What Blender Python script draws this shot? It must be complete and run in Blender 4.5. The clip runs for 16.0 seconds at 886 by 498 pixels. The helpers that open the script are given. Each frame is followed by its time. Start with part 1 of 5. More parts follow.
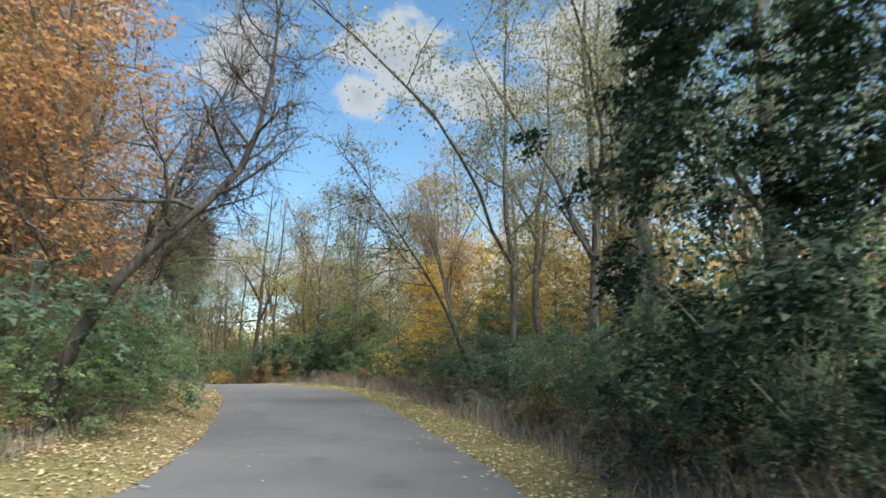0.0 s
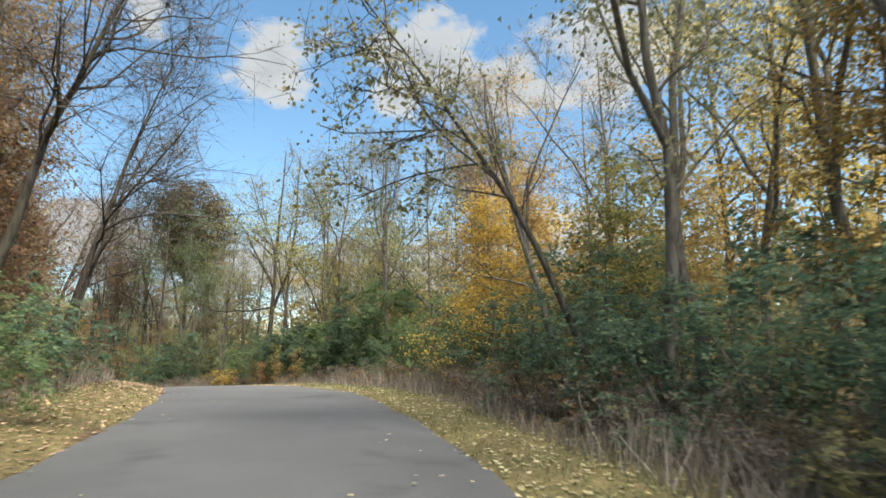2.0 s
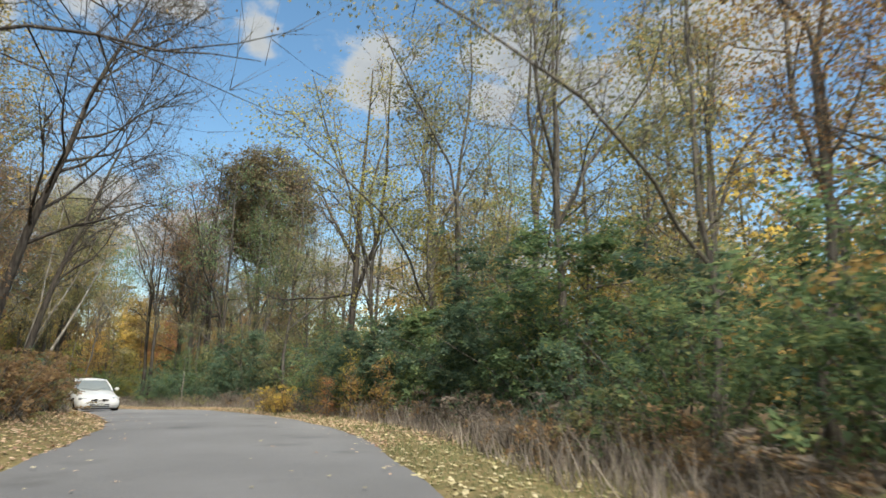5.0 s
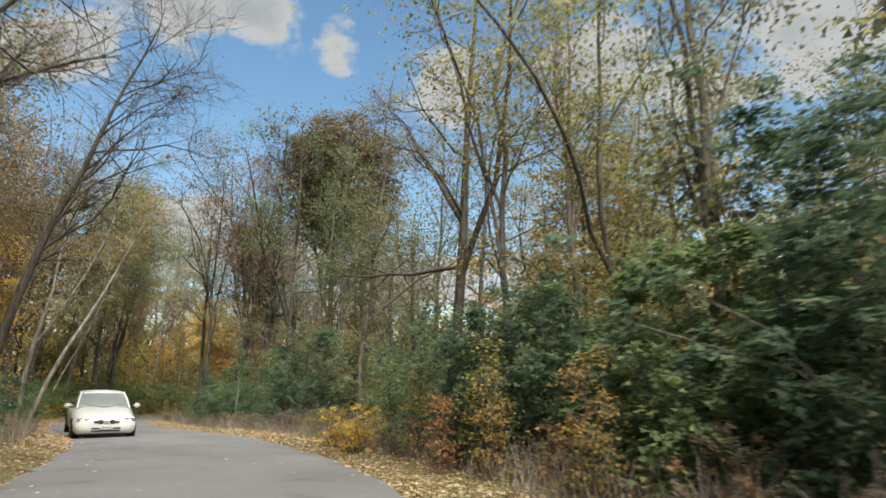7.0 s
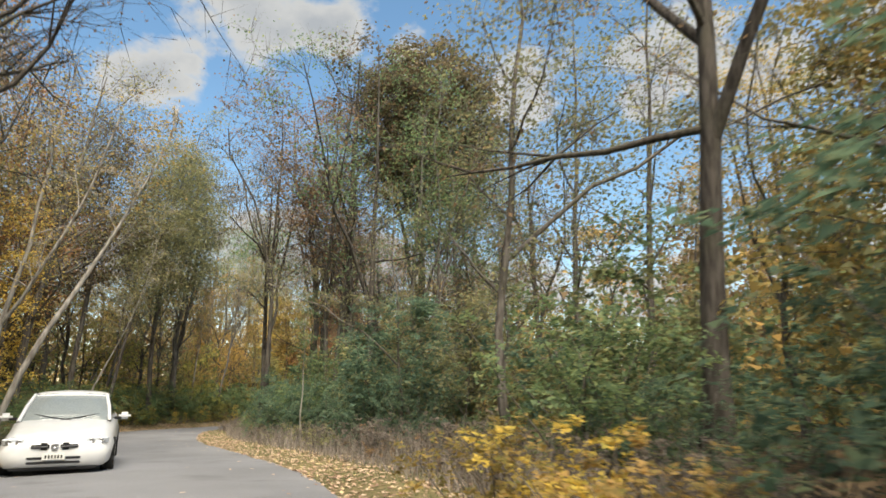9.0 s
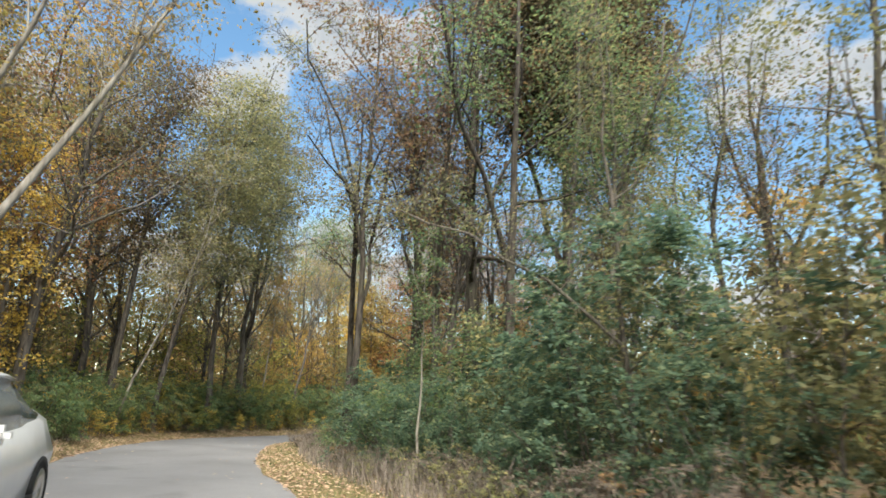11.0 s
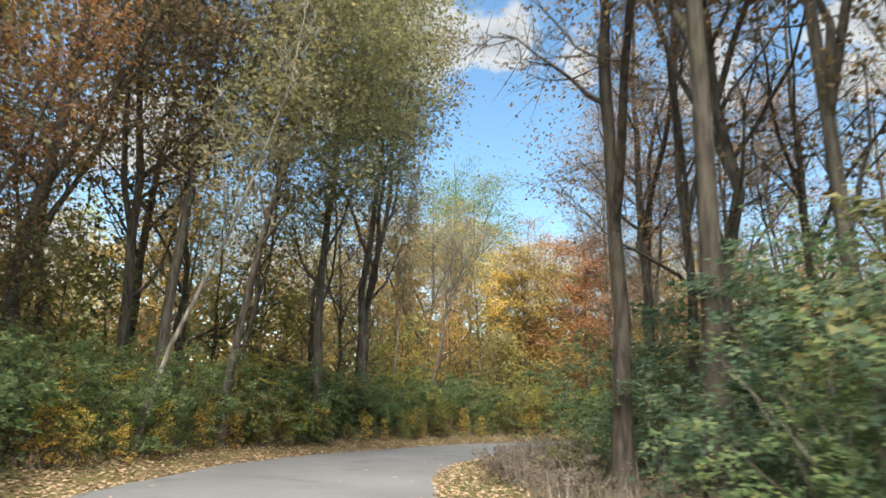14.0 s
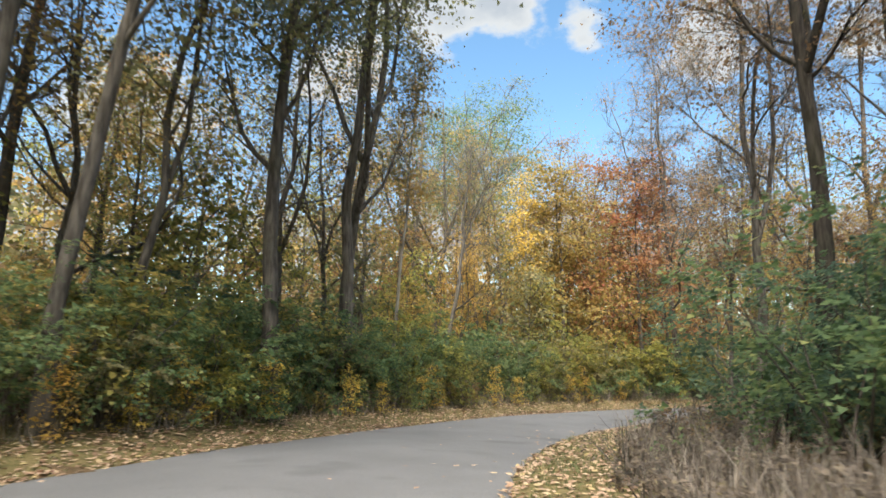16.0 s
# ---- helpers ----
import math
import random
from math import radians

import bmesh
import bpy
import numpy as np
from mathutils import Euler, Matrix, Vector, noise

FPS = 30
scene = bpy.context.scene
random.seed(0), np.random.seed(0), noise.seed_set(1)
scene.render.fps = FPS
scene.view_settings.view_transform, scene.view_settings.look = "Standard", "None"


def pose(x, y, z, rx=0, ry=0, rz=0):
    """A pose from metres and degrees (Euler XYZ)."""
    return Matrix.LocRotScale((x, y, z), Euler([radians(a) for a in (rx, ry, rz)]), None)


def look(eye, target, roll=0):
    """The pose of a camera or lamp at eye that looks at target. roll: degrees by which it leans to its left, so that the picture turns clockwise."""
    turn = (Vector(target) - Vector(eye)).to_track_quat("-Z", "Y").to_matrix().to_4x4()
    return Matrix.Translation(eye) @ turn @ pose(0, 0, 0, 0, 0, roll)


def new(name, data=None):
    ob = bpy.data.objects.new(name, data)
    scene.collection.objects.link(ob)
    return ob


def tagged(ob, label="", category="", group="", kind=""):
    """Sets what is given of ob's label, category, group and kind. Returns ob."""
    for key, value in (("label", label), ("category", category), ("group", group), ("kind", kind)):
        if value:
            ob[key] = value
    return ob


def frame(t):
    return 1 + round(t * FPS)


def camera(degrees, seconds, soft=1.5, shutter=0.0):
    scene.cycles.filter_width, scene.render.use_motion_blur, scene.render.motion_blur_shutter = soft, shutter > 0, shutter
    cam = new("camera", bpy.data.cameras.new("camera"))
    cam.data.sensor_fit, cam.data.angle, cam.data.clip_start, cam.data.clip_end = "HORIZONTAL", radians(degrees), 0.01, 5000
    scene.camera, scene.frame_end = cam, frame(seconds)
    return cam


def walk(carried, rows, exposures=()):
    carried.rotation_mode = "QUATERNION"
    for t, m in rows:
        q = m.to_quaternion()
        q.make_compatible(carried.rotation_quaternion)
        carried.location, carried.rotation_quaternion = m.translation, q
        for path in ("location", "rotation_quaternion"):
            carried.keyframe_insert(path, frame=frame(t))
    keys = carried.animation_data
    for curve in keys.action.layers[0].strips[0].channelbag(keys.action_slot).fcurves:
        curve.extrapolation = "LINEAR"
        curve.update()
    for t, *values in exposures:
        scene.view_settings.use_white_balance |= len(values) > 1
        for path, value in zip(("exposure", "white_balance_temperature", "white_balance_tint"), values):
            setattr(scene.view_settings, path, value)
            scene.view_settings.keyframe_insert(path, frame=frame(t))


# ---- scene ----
# the camera, held by a passenger, goes down a narrow park road
cam = camera(69.90, 16.0, soft=1.6, shutter=0.35)
ROWS = [  # seconds, x, y, z, pitch, lean, heading
    (0.0, 0.026, -0.048, 1.249, 10.772, 0.691, -0.203),
    (0.5, -0.017, 2.290, 1.129, 10.615, 0.412, 0.370),
    (1.0, -0.157, 4.635, 1.043, 10.531, 0.151, 1.157),
    (1.5, -0.401, 6.996, 1.013, 10.548, -0.072, 2.147),
    (2.0, -0.695, 9.377, 1.040, 10.575, -0.192, 3.272),
    (2.5, -1.063, 11.777, 1.102, 10.638, -0.104, 4.567),
    (3.0, -1.554, 14.151, 1.165, 10.722, -0.071, 5.963),
    (3.5, -2.198, 16.513, 1.236, 10.727, -0.117, 7.404),
    (4.0, -2.876, 18.865, 1.342, 10.728, 0.027, 8.922),
    (4.5, -3.587, 21.195, 1.462, 10.801, 0.419, 10.573),
    (5.0, -4.391, 23.490, 1.564, 10.943, 0.885, 12.314),
    (5.5, -5.310, 25.741, 1.633, 11.154, 1.257, 14.105),
    (6.0, -6.341, 27.953, 1.653, 11.433, 1.369, 15.903),
    (6.5, -7.438, 30.151, 1.621, 11.586, 1.268, 17.659),
    (7.0, -8.562, 32.353, 1.559, 11.702, 1.116, 19.409),
    (7.5, -9.717, 34.532, 1.472, 11.749, 0.885, 21.147),
    (8.0, -10.978, 36.653, 1.387, 11.807, 0.789, 22.921),
    (8.5, -12.358, 38.709, 1.309, 11.887, 0.686, 24.739),
    (9.0, -13.832, 40.698, 1.233, 11.940, 0.461, 26.572),
    (9.5, -15.364, 42.569, 1.162, 11.985, 0.540, 28.287),
    (10.0, -16.967, 44.293, 1.104, 12.176, 1.069, 29.993),
    (10.5, -18.611, 45.913, 1.045, 12.429, 1.785, 31.725),
    (11.0, -20.289, 47.454, 0.973, 12.658, 2.442, 33.521),
    (11.5, -21.994, 48.943, 0.878, 12.776, 2.790, 35.415),
    (12.0, -23.735, 50.383, 0.771, 12.819, 2.812, 37.254),
    (12.5, -25.499, 51.777, 0.655, 12.788, 2.617, 38.909),
    (13.0, -27.303, 53.129, 0.535, 12.675, 2.222, 40.417),
    (13.5, -29.071, 54.480, 0.416, 12.529, 1.827, 41.749),
    (14.0, -30.810, 55.851, 0.296, 12.411, 1.447, 42.923),
    (14.5, -32.441, 57.232, 0.184, 12.054, 1.188, 43.828),
    (15.0, -33.900, 58.608, 0.059, 11.210, 1.140, 44.225),
    (15.5, -35.271, 60.030, -0.054, 10.300, 0.999, 44.073),
    (16.0, -36.598, 61.460, -0.181, 9.562, 0.707, 43.329),
]
walk(cam, [(t, pose(x, y, z, 90 + p, 0, h) @ pose(0, 0, 0, 0, 0, r)) for t, x, y, z, p, r, h in ROWS],
     exposures=[(0.0, 1.08, 6450, 4), (0.5, 1.24, 6700, 5), (1.0, 1.28, 6850, 5), (2.0, 1.22, 6850, 5), (3.5, 1.1, 6600, 4), (6.0, 0.92, 7000, 5), (9.0, 1.12, 7250, 7), (12.0, 1.36, 6750, 4), (14.0, 1.45, 6900, 5), (16.0, 1.49, 6850, 6)])

# ---- light ----
world = bpy.data.worlds.new("sky")
scene.world = world
world.use_nodes = True
SUN_UP, SUN_TURN = 57, 141


def build_sky():
    nt = world.node_tree
    nt.nodes.clear()
    out = nt.nodes.new("ShaderNodeOutputWorld")
    bg = nt.nodes.new("ShaderNodeBackground")
    sky = nt.nodes.new("ShaderNodeTexSky")
    sky.sky_type = "NISHITA"
    sky.sun_disc = False
    sky.sun_elevation = radians(SUN_UP)
    sky.sun_rotation = radians(SUN_TURN)
    sky.air_density, sky.dust_density, sky.ozone_density = 1.0, 0.25, 1.8
    tc = nt.nodes.new("ShaderNodeTexCoord")
    way = tc.outputs["Generated"]

    def maths(kind, a, b=None):
        n = nt.nodes.new("ShaderNodeMath")
        n.operation = kind
        for k, v in enumerate((a, b)):
            if v is None:
                continue
            if isinstance(v, (int, float)):
                n.inputs[k].default_value = v
            else:
                nt.links.new(v, n.inputs[k])
        return n.outputs[0]

    def vector(kind, a, b):
        n = nt.nodes.new("ShaderNodeVectorMath")
        n.operation = kind
        nt.links.new(a, n.inputs[0])
        if b is not None:
            n.inputs[1].default_value = b
        return n.outputs["Value" if kind == "LENGTH" else 0]

    def billows(scale, detail, rough, squash=1.6):
        mp = nt.nodes.new("ShaderNodeMapping")
        mp.inputs["Scale"].default_value = (1, 1, squash)
        nt.links.new(way, mp.inputs[0])
        n = nt.nodes.new("ShaderNodeTexNoise")
        n.inputs["Scale"].default_value, n.inputs["Detail"].default_value, n.inputs["Roughness"].default_value = scale, detail, rough
        nt.links.new(mp.outputs[0], n.inputs["Vector"])
        return n.outputs["Fac"]

    # cumulus: heaps of cloud at their places in the sky, with billowing edges
    heap = None
    for azimuth, height, wide, tall in CLOUDS:
        a, e = radians(azimuth), radians(height)
        centre = (-math.sin(a) * math.cos(e), math.cos(a) * math.cos(e), math.sin(e))
        d = vector("SUBTRACT", way, centre)
        d = vector("MULTIPLY", d, (1 / radians(wide), 1 / radians(wide), 1 / radians(tall)))
        one = maths("SUBTRACT", 1.0, vector("LENGTH", d, None))
        heap = one if heap is None else maths("MAXIMUM", heap, one)
    heap = maths("MAXIMUM", heap, -0.6)
    edge = billows(13, 8, 0.56)
    thick = maths("ADD", heap, maths("MULTIPLY", maths("SUBTRACT", edge, 0.5), 2.4))
    cover = nt.nodes.new("ShaderNodeMapRange")
    cover.interpolation_type = "SMOOTHSTEP"
    cover.inputs["From Min"].default_value, cover.inputs["From Max"].default_value = 0.02, 0.52
    nt.links.new(thick, cover.inputs[0])
    # the rest of the sky, broken cloud of the same kind
    sep = nt.nodes.new("ShaderNodeSeparateXYZ")
    nt.links.new(way, sep.inputs[0])
    behind = nt.nodes.new("ShaderNodeMapRange")
    behind.interpolation_type = "SMOOTHSTEP"
    behind.inputs["From Min"].default_value, behind.inputs["From Max"].default_value = 0.25, -0.15
    nt.links.new(sep.outputs["Y"], behind.inputs[0])
    field = nt.nodes.new("ShaderNodeMapRange")
    field.interpolation_type = "SMOOTHSTEP"
    field.inputs["From Min"].default_value, field.inputs["From Max"].default_value = 0.54, 0.62
    nt.links.new(billows(4, 7, 0.52), field.inputs[0])
    rest = maths("MULTIPLY", field.outputs[0], behind.outputs[0])
    rp = maths("MAXIMUM", cover.outputs[0], rest)
    shade = nt.nodes.new("ShaderNodeValToRGB")
    shade.color_ramp.elements[0].position = 0.30
    shade.color_ramp.elements[0].color = (2.75, 2.85, 3.05, 1)
    shade.color_ramp.elements[1].position = 0.95
    shade.color_ramp.elements[1].color = (1.75, 1.95, 2.3, 1)
    nt.links.new(maths("ADD", maths("MULTIPLY", thick, 0.6), maths("MULTIPLY", sep.outputs["Z"], 0.5)), shade.inputs[0])
    mix = nt.nodes.new("ShaderNodeMix")
    mix.data_type = "RGBA"
    nt.links.new(rp, mix.inputs["Factor"])
    deep = nt.nodes.new("ShaderNodeHueSaturation")
    deep.inputs["Hue"].default_value, deep.inputs["Saturation"].default_value, deep.inputs["Value"].default_value = 0.494, 1.12, 0.93
    nt.links.new(sky.outputs[0], deep.inputs["Color"])
    nt.links.new(deep.outputs[0], mix.inputs["A"])
    nt.links.new(shade.outputs[0], mix.inputs["B"])
    nt.links.new(mix.outputs["Result"], bg.inputs["Color"])
    bg.inputs["Strength"].default_value = SKY_STRENGTH
    nt.links.new(bg.outputs[0], out.inputs[0])


# azimuth to the left of north, height, half width and half height, in degrees
CLOUDS = [(18.8, 26.3, 5.0, 4.2), (4.6, 27.8, 6.5, 3.8), (8.0, 24.0, 3.2, 2.2), (-4, 25.0, 7.5, 3.6), (-14, 27, 8, 4.5), (30.0, 28.9, 2.4, 2.6), (44, 30.5, 8.5, 4.2), (39.5, 30.8, 6.0, 3.6), (53.5, 24.5, 5.0, 3.2),
          (50, 34, 8, 4), (71, 20, 7, 4), (43, 11.5, 8, 4.0), (35, 10.5, 8, 3.4), (22, 8.5, 8, 3.4), (56, 9.5, 9, 4), (8, 8, 9, 3.6), (-8, 10, 9, 4), (75, 9, 10, 4.5), (15, 37, 7, 3)]
SKY_STRENGTH = 0.118
build_sky()
sun = new("sun", bpy.data.lights.new("sun", "SUN"))
sun.data.energy, sun.data.angle, sun.data.color = 4.6, radians(50), (1.0, 0.94, 0.85)
az = radians(SUN_TURN)
sun.matrix_world = look((0, 0, 60), (-60 * math.sin(az) / math.tan(radians(SUN_UP)), -60 * math.cos(az) / math.tan(radians(SUN_UP)), 0))


# ---- materials ----
def material(name, rough=0.8, metal=0.0):
    m = bpy.data.materials.new(name)
    m.use_nodes = True
    b = m.node_tree.nodes["Principled BSDF"]
    b.inputs["Roughness"].default_value = rough
    b.inputs["Metallic"].default_value = metal
    b.inputs["Specular IOR Level"].default_value = 0.3
    return m, m.node_tree, b


def ramp(nt, stops):
    n = nt.nodes.new("ShaderNodeValToRGB")
    e = n.color_ramp.elements
    while len(e) < len(stops):
        e.new(0.5)
    for k, (p, c) in enumerate(stops):
        e[k].position = p
        e[k].color = (*c, 1)
    return n


def noise_tex(nt, scale, detail=5.0, rough=0.55, coord="Object"):
    tc = nt.nodes.new("ShaderNodeTexCoord")
    n = nt.nodes.new("ShaderNodeTexNoise")
    n.inputs["Scale"].default_value = scale
    n.inputs["Detail"].default_value = detail
    n.inputs["Roughness"].default_value = rough
    nt.links.new(tc.outputs[coord], n.inputs["Vector"])
    return n


def mixed(nt, fac, a, b, kind="MIX"):
    n = nt.nodes.new("ShaderNodeMix")
    n.data_type = "RGBA"
    n.blend_type = kind
    for key, v in (("Factor", fac), ("A", a), ("B", b)):
        if hasattr(v, "links") or hasattr(v, "is_linked"):
            nt.links.new(v, n.inputs[key])
        elif key == "Factor":
            n.inputs[key].default_value = v
        else:
            n.inputs[key].default_value = (*v, 1)
    return n.outputs["Result"]


def bumped(nt, b, height, strength, distance):
    n = nt.nodes.new("ShaderNodeBump")
    n.inputs["Strength"].default_value = strength
    n.inputs["Distance"].default_value = distance
    nt.links.new(height, n.inputs["Height"])
    nt.links.new(n.outputs[0], b.inputs["Normal"])


def leaf_material(name, stops, through_light=0.58, rough=0.6):
    """Leaves: each one its own tint, each plant a shade of its own; thin, so that light comes through."""
    m, nt, b = material(name, rough)
    geo = nt.nodes.new("ShaderNodeNewGeometry")
    r = ramp(nt, stops)
    nt.links.new(geo.outputs["Random Per Island"], r.inputs[0])
    info = nt.nodes.new("ShaderNodeObjectInfo")
    hs = nt.nodes.new("ShaderNodeHueSaturation")
    mr = nt.nodes.new("ShaderNodeMapRange")
    mr.inputs["To Min"].default_value, mr.inputs["To Max"].default_value = 0.488, 0.512
    nt.links.new(info.outputs["Random"], mr.inputs[0])
    nt.links.new(mr.outputs[0], hs.inputs["Hue"])
    mv = nt.nodes.new("ShaderNodeMapRange")
    mv.inputs["To Min"].default_value, mv.inputs["To Max"].default_value = 1.0, 1.35
    wn = nt.nodes.new("ShaderNodeTexWhiteNoise")
    wn.noise_dimensions = "1D"
    nt.links.new(info.outputs["Random"], wn.inputs["W"])
    nt.links.new(wn.outputs["Value"], mv.inputs[0])
    nt.links.new(mv.outputs[0], hs.inputs["Value"])
    hs.inputs["Saturation"].default_value = 0.86
    nt.links.new(r.outputs[0], hs.inputs["Color"])
    nt.links.new(hs.outputs[0], b.inputs["Base Color"])
    tr = nt.nodes.new("ShaderNodeBsdfTranslucent")
    nt.links.new(hs.outputs[0], tr.inputs["Color"])
    ms = nt.nodes.new("ShaderNodeMixShader")
    ms.inputs[0].default_value = through_light
    nt.links.new(b.outputs[0], ms.inputs[1])
    nt.links.new(tr.outputs[0], ms.inputs[2])
    nt.links.new(ms.outputs[0], nt.nodes["Material Output"].inputs["Surface"])
    return m


def bark_material(name, dark, light, scale=1.0):
    m, nt, b = material(name, 0.9)
    tc = nt.nodes.new("ShaderNodeTexCoord")
    mp = nt.nodes.new("ShaderNodeMapping")
    mp.inputs["Scale"].default_value = (9 * scale, 9 * scale, 1.6 * scale)
    nt.links.new(tc.outputs["Object"], mp.inputs[0])
    n = nt.nodes.new("ShaderNodeTexNoise")
    n.inputs["Scale"].default_value = 1.6
    n.inputs["Detail"].default_value = 7
    nt.links.new(mp.outputs[0], n.inputs["Vector"])
    big = noise_tex(nt, 0.7, 3)
    r = ramp(nt, [(0.35, dark), (0.65, light)])
    nt.links.new(n.outputs["Fac"], r.inputs[0])
    moss = ramp(nt, [(0.5, (0, 0, 0)), (0.75, (0.5, 0.5, 0.5))])
    nt.links.new(big.outputs["Fac"], moss.inputs[0])
    c = mixed(nt, moss.outputs[0], r.outputs[0], (0.10, 0.10, 0.055))
    nt.links.new(c, b.inputs["Base Color"])
    bumped(nt, b, n.outputs["Fac"], 0.7, 0.03)
    return m


LEAF = {
    "dark_green": leaf_material("dark_green_leaves", [(0, (0.058, 0.106, 0.07)), (0.5, (0.096, 0.17, 0.102)), (0.85, (0.148, 0.22, 0.115)), (1, (0.24, 0.27, 0.12))]),
    # evergreen: the shadow side's darkness is put into the leaf colour
    "evergreen": leaf_material("shaded_evergreen_leaves", [(0, (0.012, 0.026, 0.018)), (0.5, (0.022, 0.046, 0.028)), (0.85, (0.04, 0.075, 0.038)), (1, (0.07, 0.10, 0.05))], 0.25, 0.75),
    "green": leaf_material("green_leaves", [(0, (0.075, 0.128, 0.056)), (0.5, (0.13, 0.208, 0.082)), (0.85, (0.195, 0.27, 0.094)), (1, (0.33, 0.33, 0.10))]),
    "olive": leaf_material("olive_leaves", [(0, (0.12, 0.13, 0.065)), (0.5, (0.21, 0.21, 0.09)), (0.85, (0.30, 0.27, 0.105)), (1, (0.40, 0.31, 0.105))]),
    "yellow": leaf_material("yellow_leaves", [(0, (0.40, 0.26, 0.02)), (0.5, (0.66, 0.43, 0.025)), (0.85, (0.74, 0.49, 0.03)), (1, (0.48, 0.40, 0.05))]),
    "gold": leaf_material("gold_leaves", [(0, (0.20, 0.16, 0.04)), (0.4, (0.38, 0.26, 0.05)), (0.8, (0.46, 0.27, 0.045)), (1, (0.20, 0.21, 0.05))]),
    "orange": leaf_material("orange_leaves", [(0, (0.22, 0.095, 0.035)), (0.5, (0.38, 0.18, 0.045)), (0.8, (0.45, 0.255, 0.055)), (1, (0.32, 0.08, 0.04))]),
    "umber": leaf_material("umber_leaves", [(0, (0.075, 0.066, 0.036)), (0.5, (0.145, 0.112, 0.056)), (0.85, (0.20, 0.14, 0.066)), (1, (0.25, 0.15, 0.066))]),
    "lime": leaf_material("yellow_green_leaves", [(0, (0.13, 0.14, 0.035)), (0.5, (0.26, 0.25, 0.045)), (0.85, (0.38, 0.33, 0.05)), (1, (0.48, 0.34, 0.05))]),
    "withered": leaf_material("withered_leaves", [(0, (0.11, 0.092, 0.078)), (0.5, (0.20, 0.165, 0.132)), (0.85, (0.29, 0.235, 0.18)), (1, (0.26, 0.22, 0.12))]),
    "rust": leaf_material("rust_leaves", [(0, (0.14, 0.085, 0.045)), (0.5, (0.24, 0.145, 0.065)), (0.85, (0.33, 0.195, 0.075)), (1, (0.20, 0.18, 0.065))]),
}
BARK = bark_material("grey_brown_bark", (0.068, 0.058, 0.05), (0.19, 0.168, 0.147))
# darker copy of the bark: the shade of backlit trunks is in its colour
SHADED_BARK = bark_material("shaded_furrowed_bark", (0.03, 0.025, 0.021), (0.10, 0.085, 0.073))
PALE_BARK = bark_material("pale_bark", (0.16, 0.14, 0.12), (0.42, 0.39, 0.34), 0.7)


def asphalt():
    m, nt, b = material("asphalt", 0.82)
    fine = noise_tex(nt, 60, 6, 0.7)
    big = noise_tex(nt, 0.35, 4)
    r = ramp(nt, [(0.3, (0.130, 0.131, 0.140)), (0.7, (0.188, 0.188, 0.197))])
    nt.links.new(fine.outputs["Fac"], r.inputs[0])
    r2 = ramp(nt, [(0.3, (0.8, 0.8, 0.8)), (0.7, (1.12, 1.12, 1.12))])
    nt.links.new(big.outputs["Fac"], r2.inputs[0])
    c = mixed(nt, 1.0, r.outputs[0], r2.outputs[0], "MULTIPLY")
    # the stretch by the start is darker; the colour turns paler with y
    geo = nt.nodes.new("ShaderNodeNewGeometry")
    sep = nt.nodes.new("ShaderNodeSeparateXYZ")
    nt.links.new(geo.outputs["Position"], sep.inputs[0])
    tone_by_y = nt.nodes.new("ShaderNodeMapRange")
    tone_by_y.interpolation_type = "SMOOTHSTEP"
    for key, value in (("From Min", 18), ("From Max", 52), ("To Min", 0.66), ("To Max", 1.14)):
        tone_by_y.inputs[key].default_value = value
    nt.links.new(sep.outputs["Y"], tone_by_y.inputs[0])
    c = mixed(nt, 1.0, c, tone_by_y.outputs[0], "MULTIPLY")
    blot = noise_tex(nt, 0.8, 2)
    r3 = ramp(nt, [(0.60, (1, 1, 1)), (0.74, (0.72, 0.72, 0.72))])
    nt.links.new(blot.outputs["Fac"], r3.inputs[0])
    c = mixed(nt, 1.0, c, r3.outputs[0], "MULTIPLY")
    nt.links.new(c, b.inputs["Base Color"])
    bumped(nt, b, fine.outputs["Fac"], 0.4, 0.006)
    return m


def soil(name, a, b_, c_, scale):
    m, nt, b = material(name, 0.95)
    n = noise_tex(nt, scale, 8, 0.65)
    big = noise_tex(nt, 0.5, 4)
    r = ramp(nt, [(0.3, a), (0.5, b_), (0.7, c_)])
    nt.links.new(n.outputs["Fac"], r.inputs[0])
    r2 = ramp(nt, [(0.3, (0.7, 0.7, 0.7)), (0.7, (1.2, 1.2, 1.15))])
    nt.links.new(big.outputs["Fac"], r2.inputs[0])
    nt.links.new(mixed(nt, 1.0, r.outputs[0], r2.outputs[0], "MULTIPLY"), b.inputs["Base Color"])
    bumped(nt, b, n.outputs["Fac"], 0.8, 0.05)
    return m


ASPHALT = asphalt()
FOREST_FLOOR = soil("forest_floor_litter", (0.05, 0.035, 0.022), (0.12, 0.08, 0.045), (0.2, 0.14, 0.08), 5)
VERGE_SOIL = soil("verge_turf", (0.075, 0.075, 0.03), (0.16, 0.13, 0.06), (0.26, 0.19, 0.10), 9)


